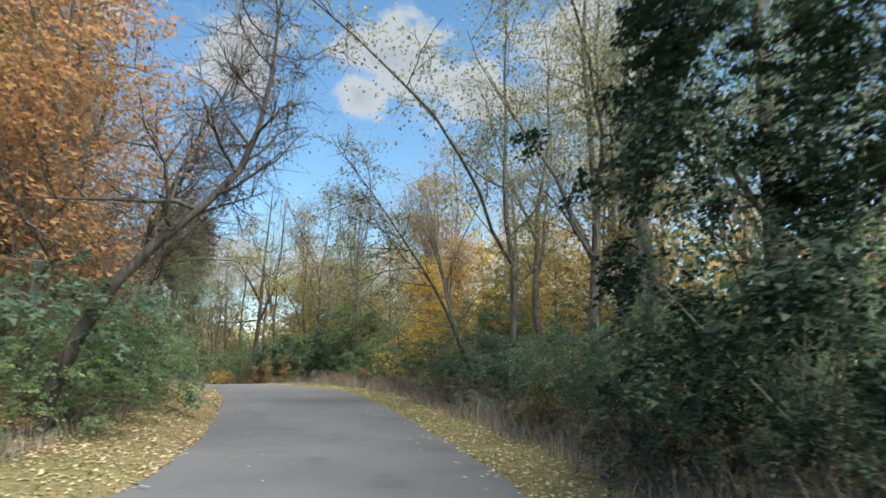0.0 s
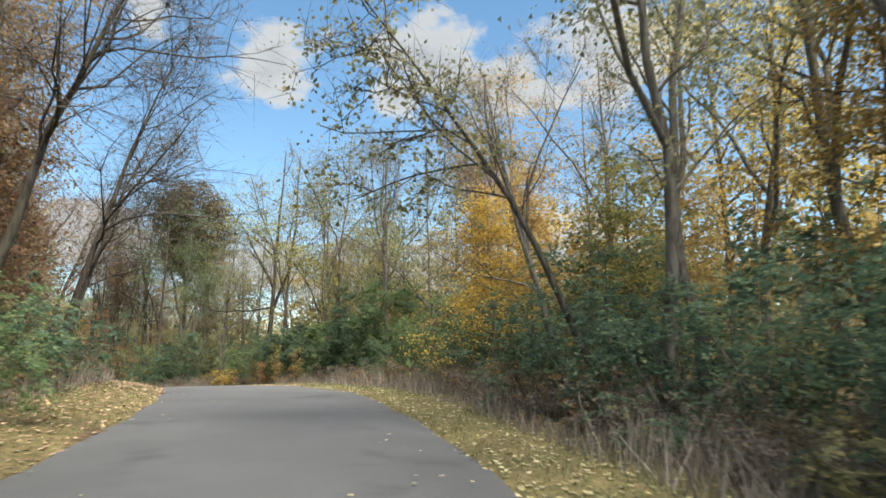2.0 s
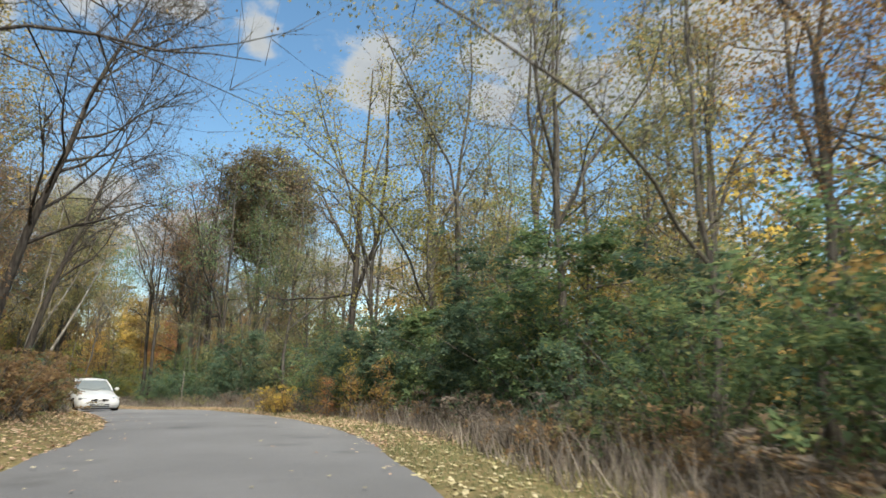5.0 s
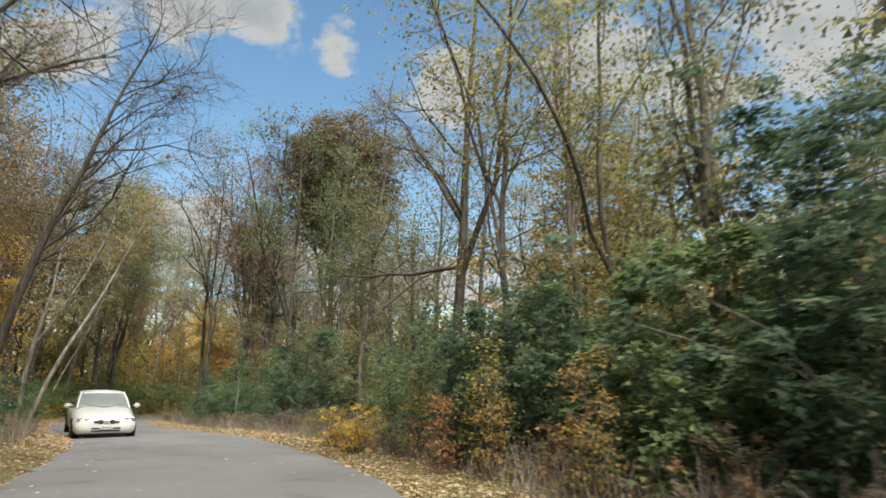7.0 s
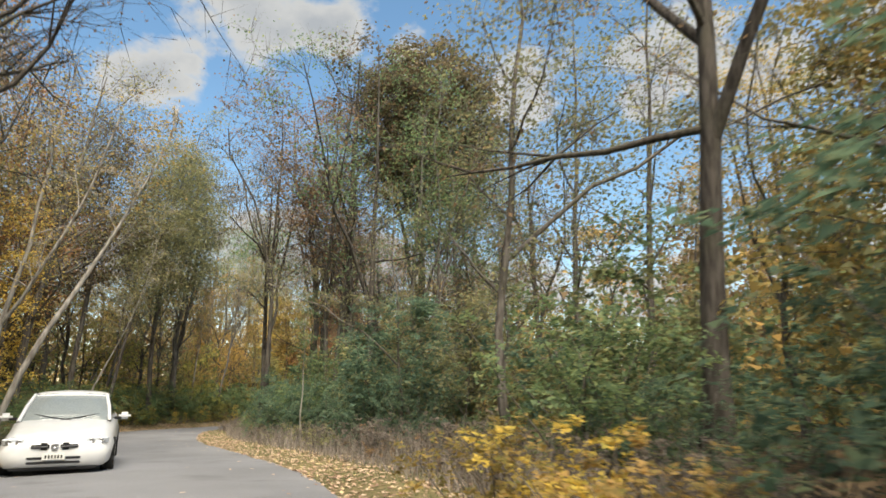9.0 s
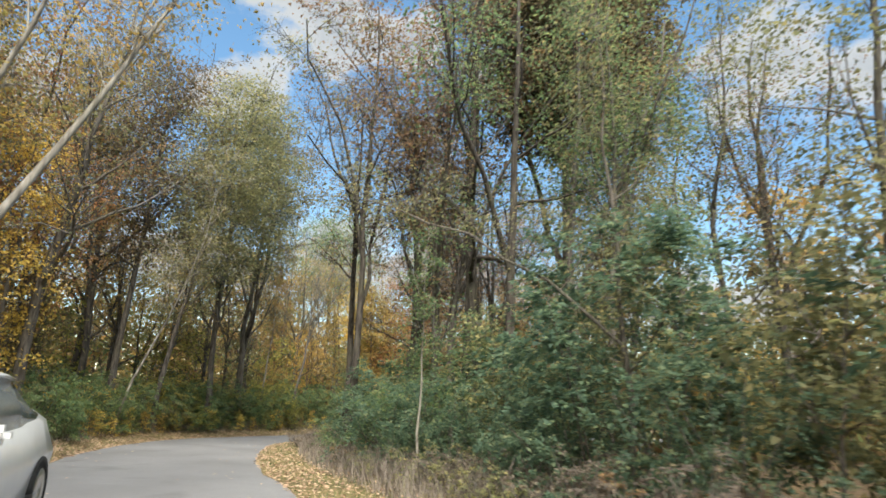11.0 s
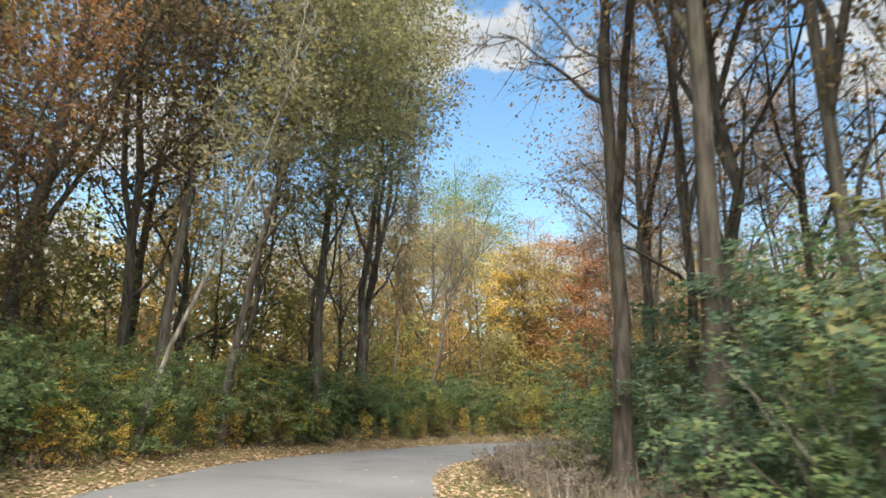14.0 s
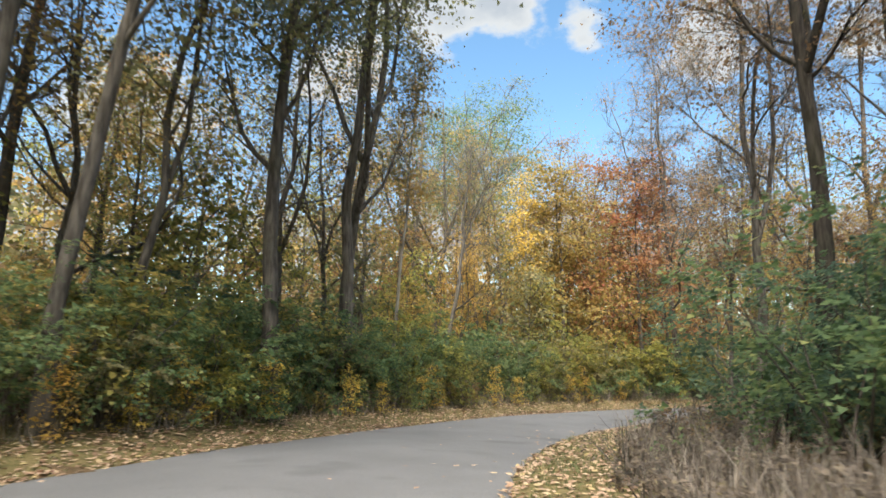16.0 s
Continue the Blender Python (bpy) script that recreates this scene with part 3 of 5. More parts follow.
NEAR = dict(subs=5, twigs=1, leaves=25, size=0.10, cloud=0.40, corners=3, fuzz=420, crook=0.2)
FAR = dict(subs=2, twigs=0, leaves=50, size=0.35, cloud=0.60, corners=3, plain_wood=True)
TREES = {
    "tall": [finish(tree_shape(10 + k, h=17, r=0.19, first=0.30, limbs=16, spread=4.0, fork=2 + k % 2, wander=0.15, ball=(11, 2.8, 5.0, 70, 22), **NEAR), BARK, LEAF["olive"]) for k in range(3)],
    "slim": [finish(tree_shape(20 + k, h=13, r=0.10, first=0.25, limbs=14, spread=2.7, rise=40, wander=0.16, fork=1 + k % 2, ball=(8.5, 1.7, 3.8, 40, 22), **NEAR), BARK, LEAF["olive"]) for k in range(3)],
    "broad": [finish(tree_shape(30 + k, h=15, r=0.20, first=0.22, limbs=18, spread=4.8, fork=3, wander=0.12, ball=(9.5, 3.4, 4.2, 80, 22), **NEAR), BARK, LEAF["olive"]) for k in range(3)],
    "grove": [finish(tree_shape(55 + k, h=14, r=0.14, first=0.22, limbs=15, spread=3.6, rise=38, subs=4, twigs=0, leaves=36, size=0.125, cloud=0.48, corners=3, wander=0.14, fork=k % 3, ball=(9, 2.4, 4.2, 60, 30), plain_wood=True, fuzz=180, crook=0.2), BARK, LEAF["olive"]) for k in range(4)],
    "leafy": [finish(tree_shape(150 + k, h=15, r=0.15, first=0.2, limbs=17, spread=4.0, rise=36, subs=4, twigs=0, leaves=42, size=0.125, cloud=0.46, corners=3, wander=0.12, fork=1 + k % 2, ball=(9.5, 3.0, 4.8, 160, 34), fuzz=200, crook=0.2), BARK, LEAF["olive"]) for k in range(3)],
    "bare": [finish(tree_shape(40 + k, h=15, r=0.17, first=0.3, limbs=16, spread=4.2, rise=42, subs=5, twigs=3, leaves=3, size=0.09, cloud=0.25, fork=3, wander=0.1, fuzz=1300, crook=0.2), BARK, LEAF["rust"]) for k in range(2)],
    "maple": [finish(tree_shape(50 + k, h=8.5, r=0.09, first=0.16, limbs=20, spread=3.1, rise=2, subs=5, twigs=1, leaves=30, size=0.13, cloud=0.42, flat=0.22, crook=0.08, top_taper=0.75, corners=3), BARK, LEAF["yellow"]) for k in range(2)],
    "sapling": [finish(tree_shape(60 + k, h=4.2, r=0.035, first=0.15, limbs=11, spread=1.5, rise=28, subs=3, twigs=0, leaves=46, size=0.125, cloud=0.34, corners=3, plain_wood=True), BARK, LEAF["gold"]) for k in range(3)],
    "sprig": [finish(tree_shape(65 + k, h=2.1, r=0.018, first=0.15, limbs=10, spread=0.8, rise=30, subs=3, twigs=1, leaves=9, size=0.075, cloud=0.13), BARK, LEAF["gold"]) for k in range(3)],
    "pole": [finish(tree_shape(70 + k, h=10, r=0.06, first=0.5, limbs=8, spread=1.6, rise=45, twigs=1, leaves=20, size=0.12, cloud=0.28, wander=0.07, corners=3, fuzz=200), PALE_BARK, LEAF["gold"]) for k in range(3)],
}
FAR_SHAPES = ([tree_shape(110 + k, h=17, r=0.19, first=0.2, limbs=18, spread=4.0, **FAR) for k in range(3)]
              + [tree_shape(120 + k, h=13, r=0.10, first=0.12, limbs=14, spread=2.9, rise=34, **FAR) for k in range(3)]
              + [tree_shape(130 + k, h=13, r=0.18, first=0.12, limbs=18, spread=4.8, rise=30, **FAR) for k in range(3)])
BUSHES = {
    "front": [finish(bush_shape(180 + k, 1.6, 2.4, 6300, 0.078, lumps=36, corners=3), BARK, LEAF["dark_green"]) for k in range(4)],
    "dense": [finish(bush_shape(80 + k, 1.7, 2.5, 3800, 0.105, lumps=30, corners=3), BARK, LEAF["dark_green"]) for k in range(4)],
    "loose": [finish(bush_shape(90 + k, 1.3, 1.6, 2400, 0.085, lumps=14, corners=3), BARK, LEAF["green"]) for k in range(3)],
    "shrub": [finish(bush_shape(100 + k, 1.0, 1.15, 750, 0.07, stems=14, lumps=6, corners=3), BARK, LEAF["rust"]) for k in range(3)],
}
THICKETS = [bush_shape(85 + k, 1.8, 2.7, 2100, 0.13, lumps=24, corners=3) for k in range(3)]
TONE = {"evergreen": "shade-darkened green", "dark_green": "dark green", "green": "green", "olive": "olive green and brown", "yellow": "bright yellow", "gold": "golden yellow", "lime": "yellow green", "orange": "orange red", "rust": "rusty brown", "umber": "dull brown", "withered": "withered grey brown"}
SHAPE_WORDS = {"tall": "tall straight woodland tree", "slim": "slim young woodland tree", "broad": "forked broad woodland tree", "grove": "crooked woodland tree", "leafy": "full-crowned woodland tree", "bare": "almost leafless grey tree",
               "maple": "small layered maple tree", "sapling": "thin roadside sapling", "sprig": "small roadside seedling", "pole": "pale slender leaning tree"}


def stand(name, trunk, crown, m, tone, label, category, group):
    top = new(name)
    top.empty_display_size = 0.3
    top.matrix_basis = m
    part_mesh("trunk" if name == "tree" else "branchwork", trunk, top)
    c = part_mesh("crown" if name == "tree" else "foliage", crown, top)
    c.material_slots[0].link = "OBJECT"
    c.material_slots[0].material = LEAF[tone]
    return tagged(top, label, category, group)


DRY_WOOD, DRY_LEAVES = Wood(), {}


def dry_shrub(k, x, y, tone, size, turn):
    """Adds one low dry shrub to the tangle along the verges, which nobody could count."""
    wood, (v, _) = RAW[BUSHES["shrub"][k % 3][0].name]
    m = np.array(pose(x, y, gz(x, y), 0, 0, turn)) * np.array([size, size, size, 1])
    DRY_WOOD.v.append(np.concatenate(wood.v) @ m[:3, :3].T + m[:3, 3])
    DRY_WOOD.f.append(np.concatenate(wood.f) + DRY_WOOD.n)
    DRY_WOOD.n += wood.n
    DRY_LEAVES.setdefault(tone, []).append(v @ m[:3, :3].T + m[:3, 3])


def plant(kind, k, x, y, tone, size=1.0, turn=0.0, tilt=(0, 0), tall=1.0):
    pool = TREES.get(kind) or BUSHES[kind]
    trunk, crown = pool[k % len(pool)]
    m = pose(x, y, gz(x, y), tilt[0], tilt[1], 0) @ pose(0, 0, 0, 0, 0, turn) @ Matrix.Diagonal((size, size, size * tall, 1))
    if kind in TREES:
        return stand("tree", trunk, crown, m, tone, f"{SHAPE_WORDS[kind]} with {TONE[tone]} autumn leaves", "tree", "woodland trees along the road")
    word = {"dense": "dense rounded", "front": "dense leafy", "loose": "low loose"}[kind]
    return stand("bush", trunk, crown, m, tone, f"{word} {TONE[tone]} roadside bush on leaf litter", "bush", "bushes along the road")


UNDERGROWTH = {}
BACK_WOOD, BACK_LEAVES = Wood(), {}


def join_back(shape, m, tone):
    """Adds a tree to the woods behind, which nobody could count."""
    wood, (v, f) = shape
    m = np.array(m)
    BACK_WOOD.v.append(np.concatenate(wood.v) @ m[:3, :3].T + m[:3, 3])
    BACK_WOOD.f.append(np.concatenate(wood.f) + BACK_WOOD.n)
    BACK_WOOD.n += wood.n
    BACK_LEAVES.setdefault(tone, []).append(v @ m[:3, :3].T + m[:3, 3])


def deep_plant(kind, k, x, y, tone, size=1.0, turn=0.0, tilt=(0, 0)):
    pool = TREES[kind]
    m = pose(x, y, gz(x, y), tilt[0], tilt[1], 0) @ pose(0, 0, 0, 0, 0, turn) @ Matrix.Diagonal((size, size, size, 1))
    join_back(RAW[pool[k % len(pool)][0].name], m, tone)


def undergrowth(k, x, y, tone, size, turn, tall=1.0):
    """Adds one thicket to the tangled undergrowth at the edge of the woods."""
    v, _ = THICKETS[k % len(THICKETS)][1]
    m = np.array(pose(x, y, gz(x, y), 0, 0, turn) @ Matrix.Diagonal((size, size, size * tall, 1)))
    UNDERGROWTH.setdefault(tone, []).append(v @ m[:3, :3].T + m[:3, 3])


def special(x, y, tone, label, bark=BARK, turn=0.0, **how):
    """A tree of its own shape."""
    trunk, crown = finish(tree_shape(**how), bark, LEAF[tone])
    TAKEN.append((x, y))
    return stand("tree", trunk, crown, pose(x, y, gz(x, y), 0, 0, turn), tone, label, "tree", "woodland trees along the road")


TAKEN = []
# ---- trees with a shape of their own ----
special(-28.6, 68.5, "umber", "round-crowned tree with a dense olive brown crown", fuzz=500, crook=0.18, seed=301, h=20.6, r=0.26, first=0.42, limbs=18, spread=4.2, fork=3, twigs=2, leaves=12, size=0.2, cloud=0.36, ball=(15.4, 3.8, 5.0, 820, 50), corners=3)
special(-32.4, 65.6, "rust", "many-stemmed tree with a fan of thin rusty leaves", fuzz=1400, crook=0.2, seed=331, h=17.5, r=0.14, first=0.2, limbs=22, spread=4.6, rise=46, fork=5, subs=5, twigs=2, leaves=9, size=0.15, cloud=0.4, ball=(12.0, 3.8, 4.6, 190, 30), corners=3)
special(1.5, 19.7, "olive", "crooked tree leaning over the road with hanging dark leaves", SHADED_BARK, fuzz=500, crook=0.18, seed=302, h=7.6, r=0.085, first=0.5, limbs=13, spread=3.4, rise=8, subs=5, twigs=3, leaves=5, size=0.11, cloud=0.2, lean=(-4.2, -0.6), toward=175, droop=0.02)
special(5.2, 9.6, "dark_green", "tall ivy-covered tree, dark green leaves up the trunk", fuzz=500, crook=0.18, seed=304, h=14, r=0.2, first=0.1, limbs=22, spread=2.6, rise=20, subs=4, twigs=1, leaves=16, size=0.125, cloud=0.3, ball=(5.5, 2.0, 5.0, 230, 30), corners=3)
special(-8.6, 13.4, "orange", "broad maple tree with orange red leaves", fuzz=500, crook=0.18, seed=305, h=11.5, r=0.14, first=0.2, limbs=20, spread=4.4, rise=22, subs=5, twigs=1, leaves=26, size=0.125, cloud=0.3, ball=(6.6, 3.2, 3.2, 170, 30), corners=3)
special(-6.4, 10.4, "rust", "bare grey tree bending out over the road, then straight up", SHADED_BARK, seed=306, h=8.6, r=0.15, first=0.38, limbs=18, spread=3.0, rise=18, subs=6, twigs=4, leaves=1, size=0.07, fuzz=1500, crook=0.24, bent=((0, 0, -0.3), (0.35, 0, 1.2), (1.15, 0.05, 2.7), (2.45, 0.5, 4.1), (2.8, 1.1, 5.0), (3.1, 0.8, 6.2), (3.2, 0.9, 8.4)))
special(-11.8, 22.5, "rust", "bare grey tree arching over the road", SHADED_BARK, seed=307, h=12, r=0.16, first=0.4, limbs=16, spread=6.5, rise=20, subs=7, twigs=4, leaves=1, size=0.07, fuzz=1200, crook=0.2, lean=(3.5, 0.6), toward=5)
special(-14.5, 29.5, "rust", "bare grey tree arching over the road", SHADED_BARK, seed=308, h=11.5, r=0.16, first=0.4, limbs=16, spread=6.5, rise=22, subs=7, twigs=4, leaves=1, size=0.07, fuzz=1200, crook=0.2, lean=(2.8, 0.8), toward=12)
special(-19.2, 36.8, "rust", "bare grey tree arching over the road", SHADED_BARK, seed=309, h=12.5, r=0.17, first=0.35, limbs=16, spread=6.0, rise=26, subs=7, twigs=4, leaves=1, size=0.07, fuzz=1200, crook=0.2, lean=(2.8, 1.6), toward=25)
special(-26.2, 44.6, "rust", "bare grey tree arching over the road", SHADED_BARK, seed=320, h=13, r=0.17, first=0.35, limbs=16, spread=5.5, rise=30, subs=7, twigs=4, leaves=1, size=0.07, fuzz=1200, crook=0.2, lean=(2.4, 2.4), toward=45)
special(-47.9, 63.4, "umber", "tall full-crowned tree with dull olive brown leaves", BARK, fuzz=500, crook=0.18, seed=338, h=17.5, r=0.18, first=0.35, limbs=18, spread=4.4, twigs=1, leaves=30, size=0.14, cloud=0.42, ball=(12.2, 3.6, 4.6, 320, 40), corners=3, lean=(1.2, 0.6))
special(-45.2, 63.8, "olive", "tall dense woodland tree with olive leaves", BARK, fuzz=500, crook=0.18, seed=321, h=17, r=0.115, first=0.28, limbs=17, spread=3.8, twigs=1, leaves=30, size=0.13, cloud=0.4, ball=(11.5, 2.8, 4.8, 330, 40), corners=3, lean=(2.6, 2.4))
special(-49.6, 71.6, "umber", "tall full-crowned tree with dull olive brown leaves", BARK, fuzz=500, crook=0.18, seed=332, h=18.5, r=0.19, first=0.55, limbs=18, spread=3.4, twigs=1, leaves=30, size=0.14, cloud=0.42, ball=(14.8, 3.2, 3.6, 340, 40), corners=3, lean=(0.8, 0.3))
special(-47.6, 68.2, "olive", "tall dense woodland tree with olive leaves", fuzz=500, crook=0.18, seed=322, h=18, r=0.18, first=0.28, limbs=17, spread=4.2, twigs=1, leaves=30, size=0.13, cloud=0.4, ball=(12, 3.2, 5.2, 350, 40), corners=3, lean=(0.6, 0.4))
special(-31.0, 50.0, "gold", "pale birch leaning far out towards the road", PALE_BARK, fuzz=500, crook=0.18, seed=310, h=9.5, r=0.10, first=0.6, limbs=9, spread=1.8, rise=40, twigs=2, leaves=6, size=0.1, bent=((0, 0, -0.3), (0.5, 0.6, 2.4), (0.95, 1.9, 5.2), (1.1, 2.5, 6.6), (1.45, 3.3, 8.75), (1.5, 3.5, 10)))
special(-31.6, 50.1, "gold", "pale birch with a forked slender trunk", PALE_BARK, fuzz=500, crook=0.18, seed=311, h=11, r=0.10, first=0.5, limbs=10, spread=1.8, rise=45, twigs=2, leaves=6, size=0.1, lean=(0.7, 1.0), wander=0.09, fork=1)
special(-41.6, 56.0, "yellow", "maple tree with bright yellow leaves beside the road", fuzz=500, crook=0.18, seed=312, h=9.5, r=0.11, first=0.12, limbs=20, spread=2.2, rise=4, subs=4, twigs=1, leaves=26, size=0.12, cloud=0.36, flat=0.3, corners=3)
special(-41.4, 56.6, "olive", "dark-trunked tree with a long bough over the road", fuzz=500, crook=0.18, seed=313, h=16, r=0.2, first=0.28, limbs=15, spread=5.4, rise=35, subs=5, twigs=2, leaves=10, size=0.11, cloud=0.3, lean=(1.5, 1.5), toward=50)
special(-33.1, 62.2, "olive", "tall tree forking into three grey stems", SHADED_BARK, fuzz=500, crook=0.18, seed=314, h=15, r=0.14, first=0.4, limbs=15, spread=3.2, rise=45, subs=5, twigs=3, leaves=3, size=0.11, fork=3)
special(-35.2, 64.4, "rust", "thick-trunked tree forking high with thin rusty leaves", SHADED_BARK, fuzz=1200, crook=0.18, seed=315, h=13, r=0.155, wander=0.03, first=0.45, limbs=16, spread=4.4, rise=38, subs=5, twigs=4, leaves=3, size=0.085, fork=2)
special(-39.25, 74.25, "rust", "thick-trunked tree with rusty leaves high up", SHADED_BARK, fuzz=1500, crook=0.18, seed=316, h=17, r=0.2, first=0.4, limbs=18, spread=5.0, rise=30, subs=5, twigs=3, leaves=11, size=0.11, cloud=0.36, fork=2, corners=3, ball=(10.5, 4.2, 4.5, 110, 28))
special(-31.6, 65.2, "rust", "crooked tree with a haze of rusty brown leaves", seed=324, h=17, r=0.15, first=0.25, limbs=18, spread=4.0, rise=40, subs=5, twigs=2, leaves=8, size=0.13, cloud=0.42, ball=(11.5, 3.0, 5.0, 50, 26), corners=3, fork=2, wander=0.12, fuzz=700, crook=0.2)
special(-34.8, 67.4, "rust", "crooked tree with a haze of rusty brown leaves", seed=325, h=17, r=0.15, first=0.2, limbs=18, spread=4.2, rise=40, subs=5, twigs=2, leaves=8, size=0.13, cloud=0.42, ball=(11.0, 3.2, 5.2, 50, 26), corners=3, fork=2, wander=0.12, fuzz=700, crook=0.2)
special(-4.2, 38.8, "lime", "leafy yellow green maple hanging over the bushes", seed=326, h=7.5, r=0.11, first=0.15, limbs=20, spread=2.6, rise=12, subs=5, twigs=2, leaves=14, size=0.09, cloud=0.3, corners=3)
special(-43.5, 61.05, "olive", "pale slender birch leaning towards the road", PALE_BARK, seed=327, h=11.5, r=0.06, first=0.4, limbs=14, spread=2.2, rise=40, subs=4, twigs=2, leaves=12, size=0.11, cloud=0.34, corners=3, fuzz=500, crook=0.2, bent=((0, 0, -0.3), (0.25, 0.2, 1.4), (0.55, 0.6, 2.8), (1.35, 1.0, 4.8), (2.0, 1.5, 7.6), (2.3, 1.8, 11)))
TWIGGY = dict(h=17, r=0.16, first=0.22, limbs=20, spread=4.8, rise=30, subs=6, twigs=3, leaves=8, size=0.10, cloud=0.4, corners=3, fork=2, wander=0.1, fuzz=4200, crook=0.22)
special(-42.3, 80.4, "rust", "crooked tree with a haze of bare grey twigs", seed=328, **TWIGGY)
special(-48.8, 90.2, "orange", "crooked tree with fine twigs and rusty leaves", seed=329, **TWIGGY)
special(-69.0, 99.4, "green", "far rounded tree with grey green leaves", seed=334, h=23.5, r=0.24, first=0.25, limbs=20, spread=5.2, rise=24, subs=5, twigs=1, leaves=22, size=0.17, cloud=0.5, corners=3, fork=2, ball=(16.6, 5.8, 5.4, 560, 34), fuzz=300)
special(-60.4, 84.6, "olive", "tall twiggy tree forking into many stems", seed=335, h=18, r=0.17, first=0.35, limbs=18, spread=3.8, rise=46, subs=6, twigs=3, leaves=4, size=0.1, cloud=0.4, corners=3, fork=4, fuzz=3000, crook=0.2)
special(-61.8, 92.4, "lime", "tall tree with thin yellow green leaves", seed=336, h=17, r=0.17, first=0.25, limbs=18, spread=4.2, rise=36, subs=5, twigs=1, leaves=20, size=0.13, cloud=0.45, corners=3, fork=2, ball=(11, 3.4, 4.4, 120, 30), fuzz=600, crook=0.2)
special(-52.6, 96.4, "rust", "crooked tree with a haze of bare grey twigs", seed=337, **TWIGGY)
special(-40.6, 86.0, "rust", "crooked tree with fine twigs and rusty leaves", seed=330, **TWIGGY)
for x, y, seed in ((-45.6, 87.4, 341), (-42.4, 86.6, 342), (-38.4, 84.2, 343)):
    special(x, y, "rust" if seed != 342 else "gold", f"small tree full of thin {TONE['gold' if seed == 342 else 'rust']} leaves among the trunks", seed=seed, h=10.5, r=0.1, first=0.15, limbs=16, spread=3.0, rise=32, subs=5, twigs=1, leaves=14, size=0.13, cloud=0.42, corners=3, fork=2, ball=(6.4, 3.0, 3.4, 70, 26), crook=0.2)
special(-14.5, 50.1, "rust", "straight tree, bark darkened as if backlit, with level boughs and few rusty leaves", SHADED_BARK, fuzz=900, crook=0.18, seed=317, h=16, r=0.21, first=0.3, limbs=18, spread=4.4, rise=6, subs=5, twigs=3, leaves=4, size=0.1, lean=(0.6, 0.2), wander=0.03, fork=2)
special(-28.1, 62.5, "green", "thick woodland trunk, bark darkened as if backlit, with green leaves high up", SHADED_BARK, fuzz=700, crook=0.18, seed=318, h=17, r=0.17, first=0.32, limbs=16, spread=4.2, rise=25, twigs=2, leaves=10, size=0.12, cloud=0.36, fork=1, wander=0.05)
special(-30.4, 64.4, "green", "broad furrowed trunk with a thin green crown", SHADED_BARK, fuzz=700, crook=0.18, seed=333, h=18, r=0.27, first=0.3, limbs=16, spread=4.4, rise=25, twigs=2, leaves=9, size=0.12, cloud=0.36, wander=0.04)

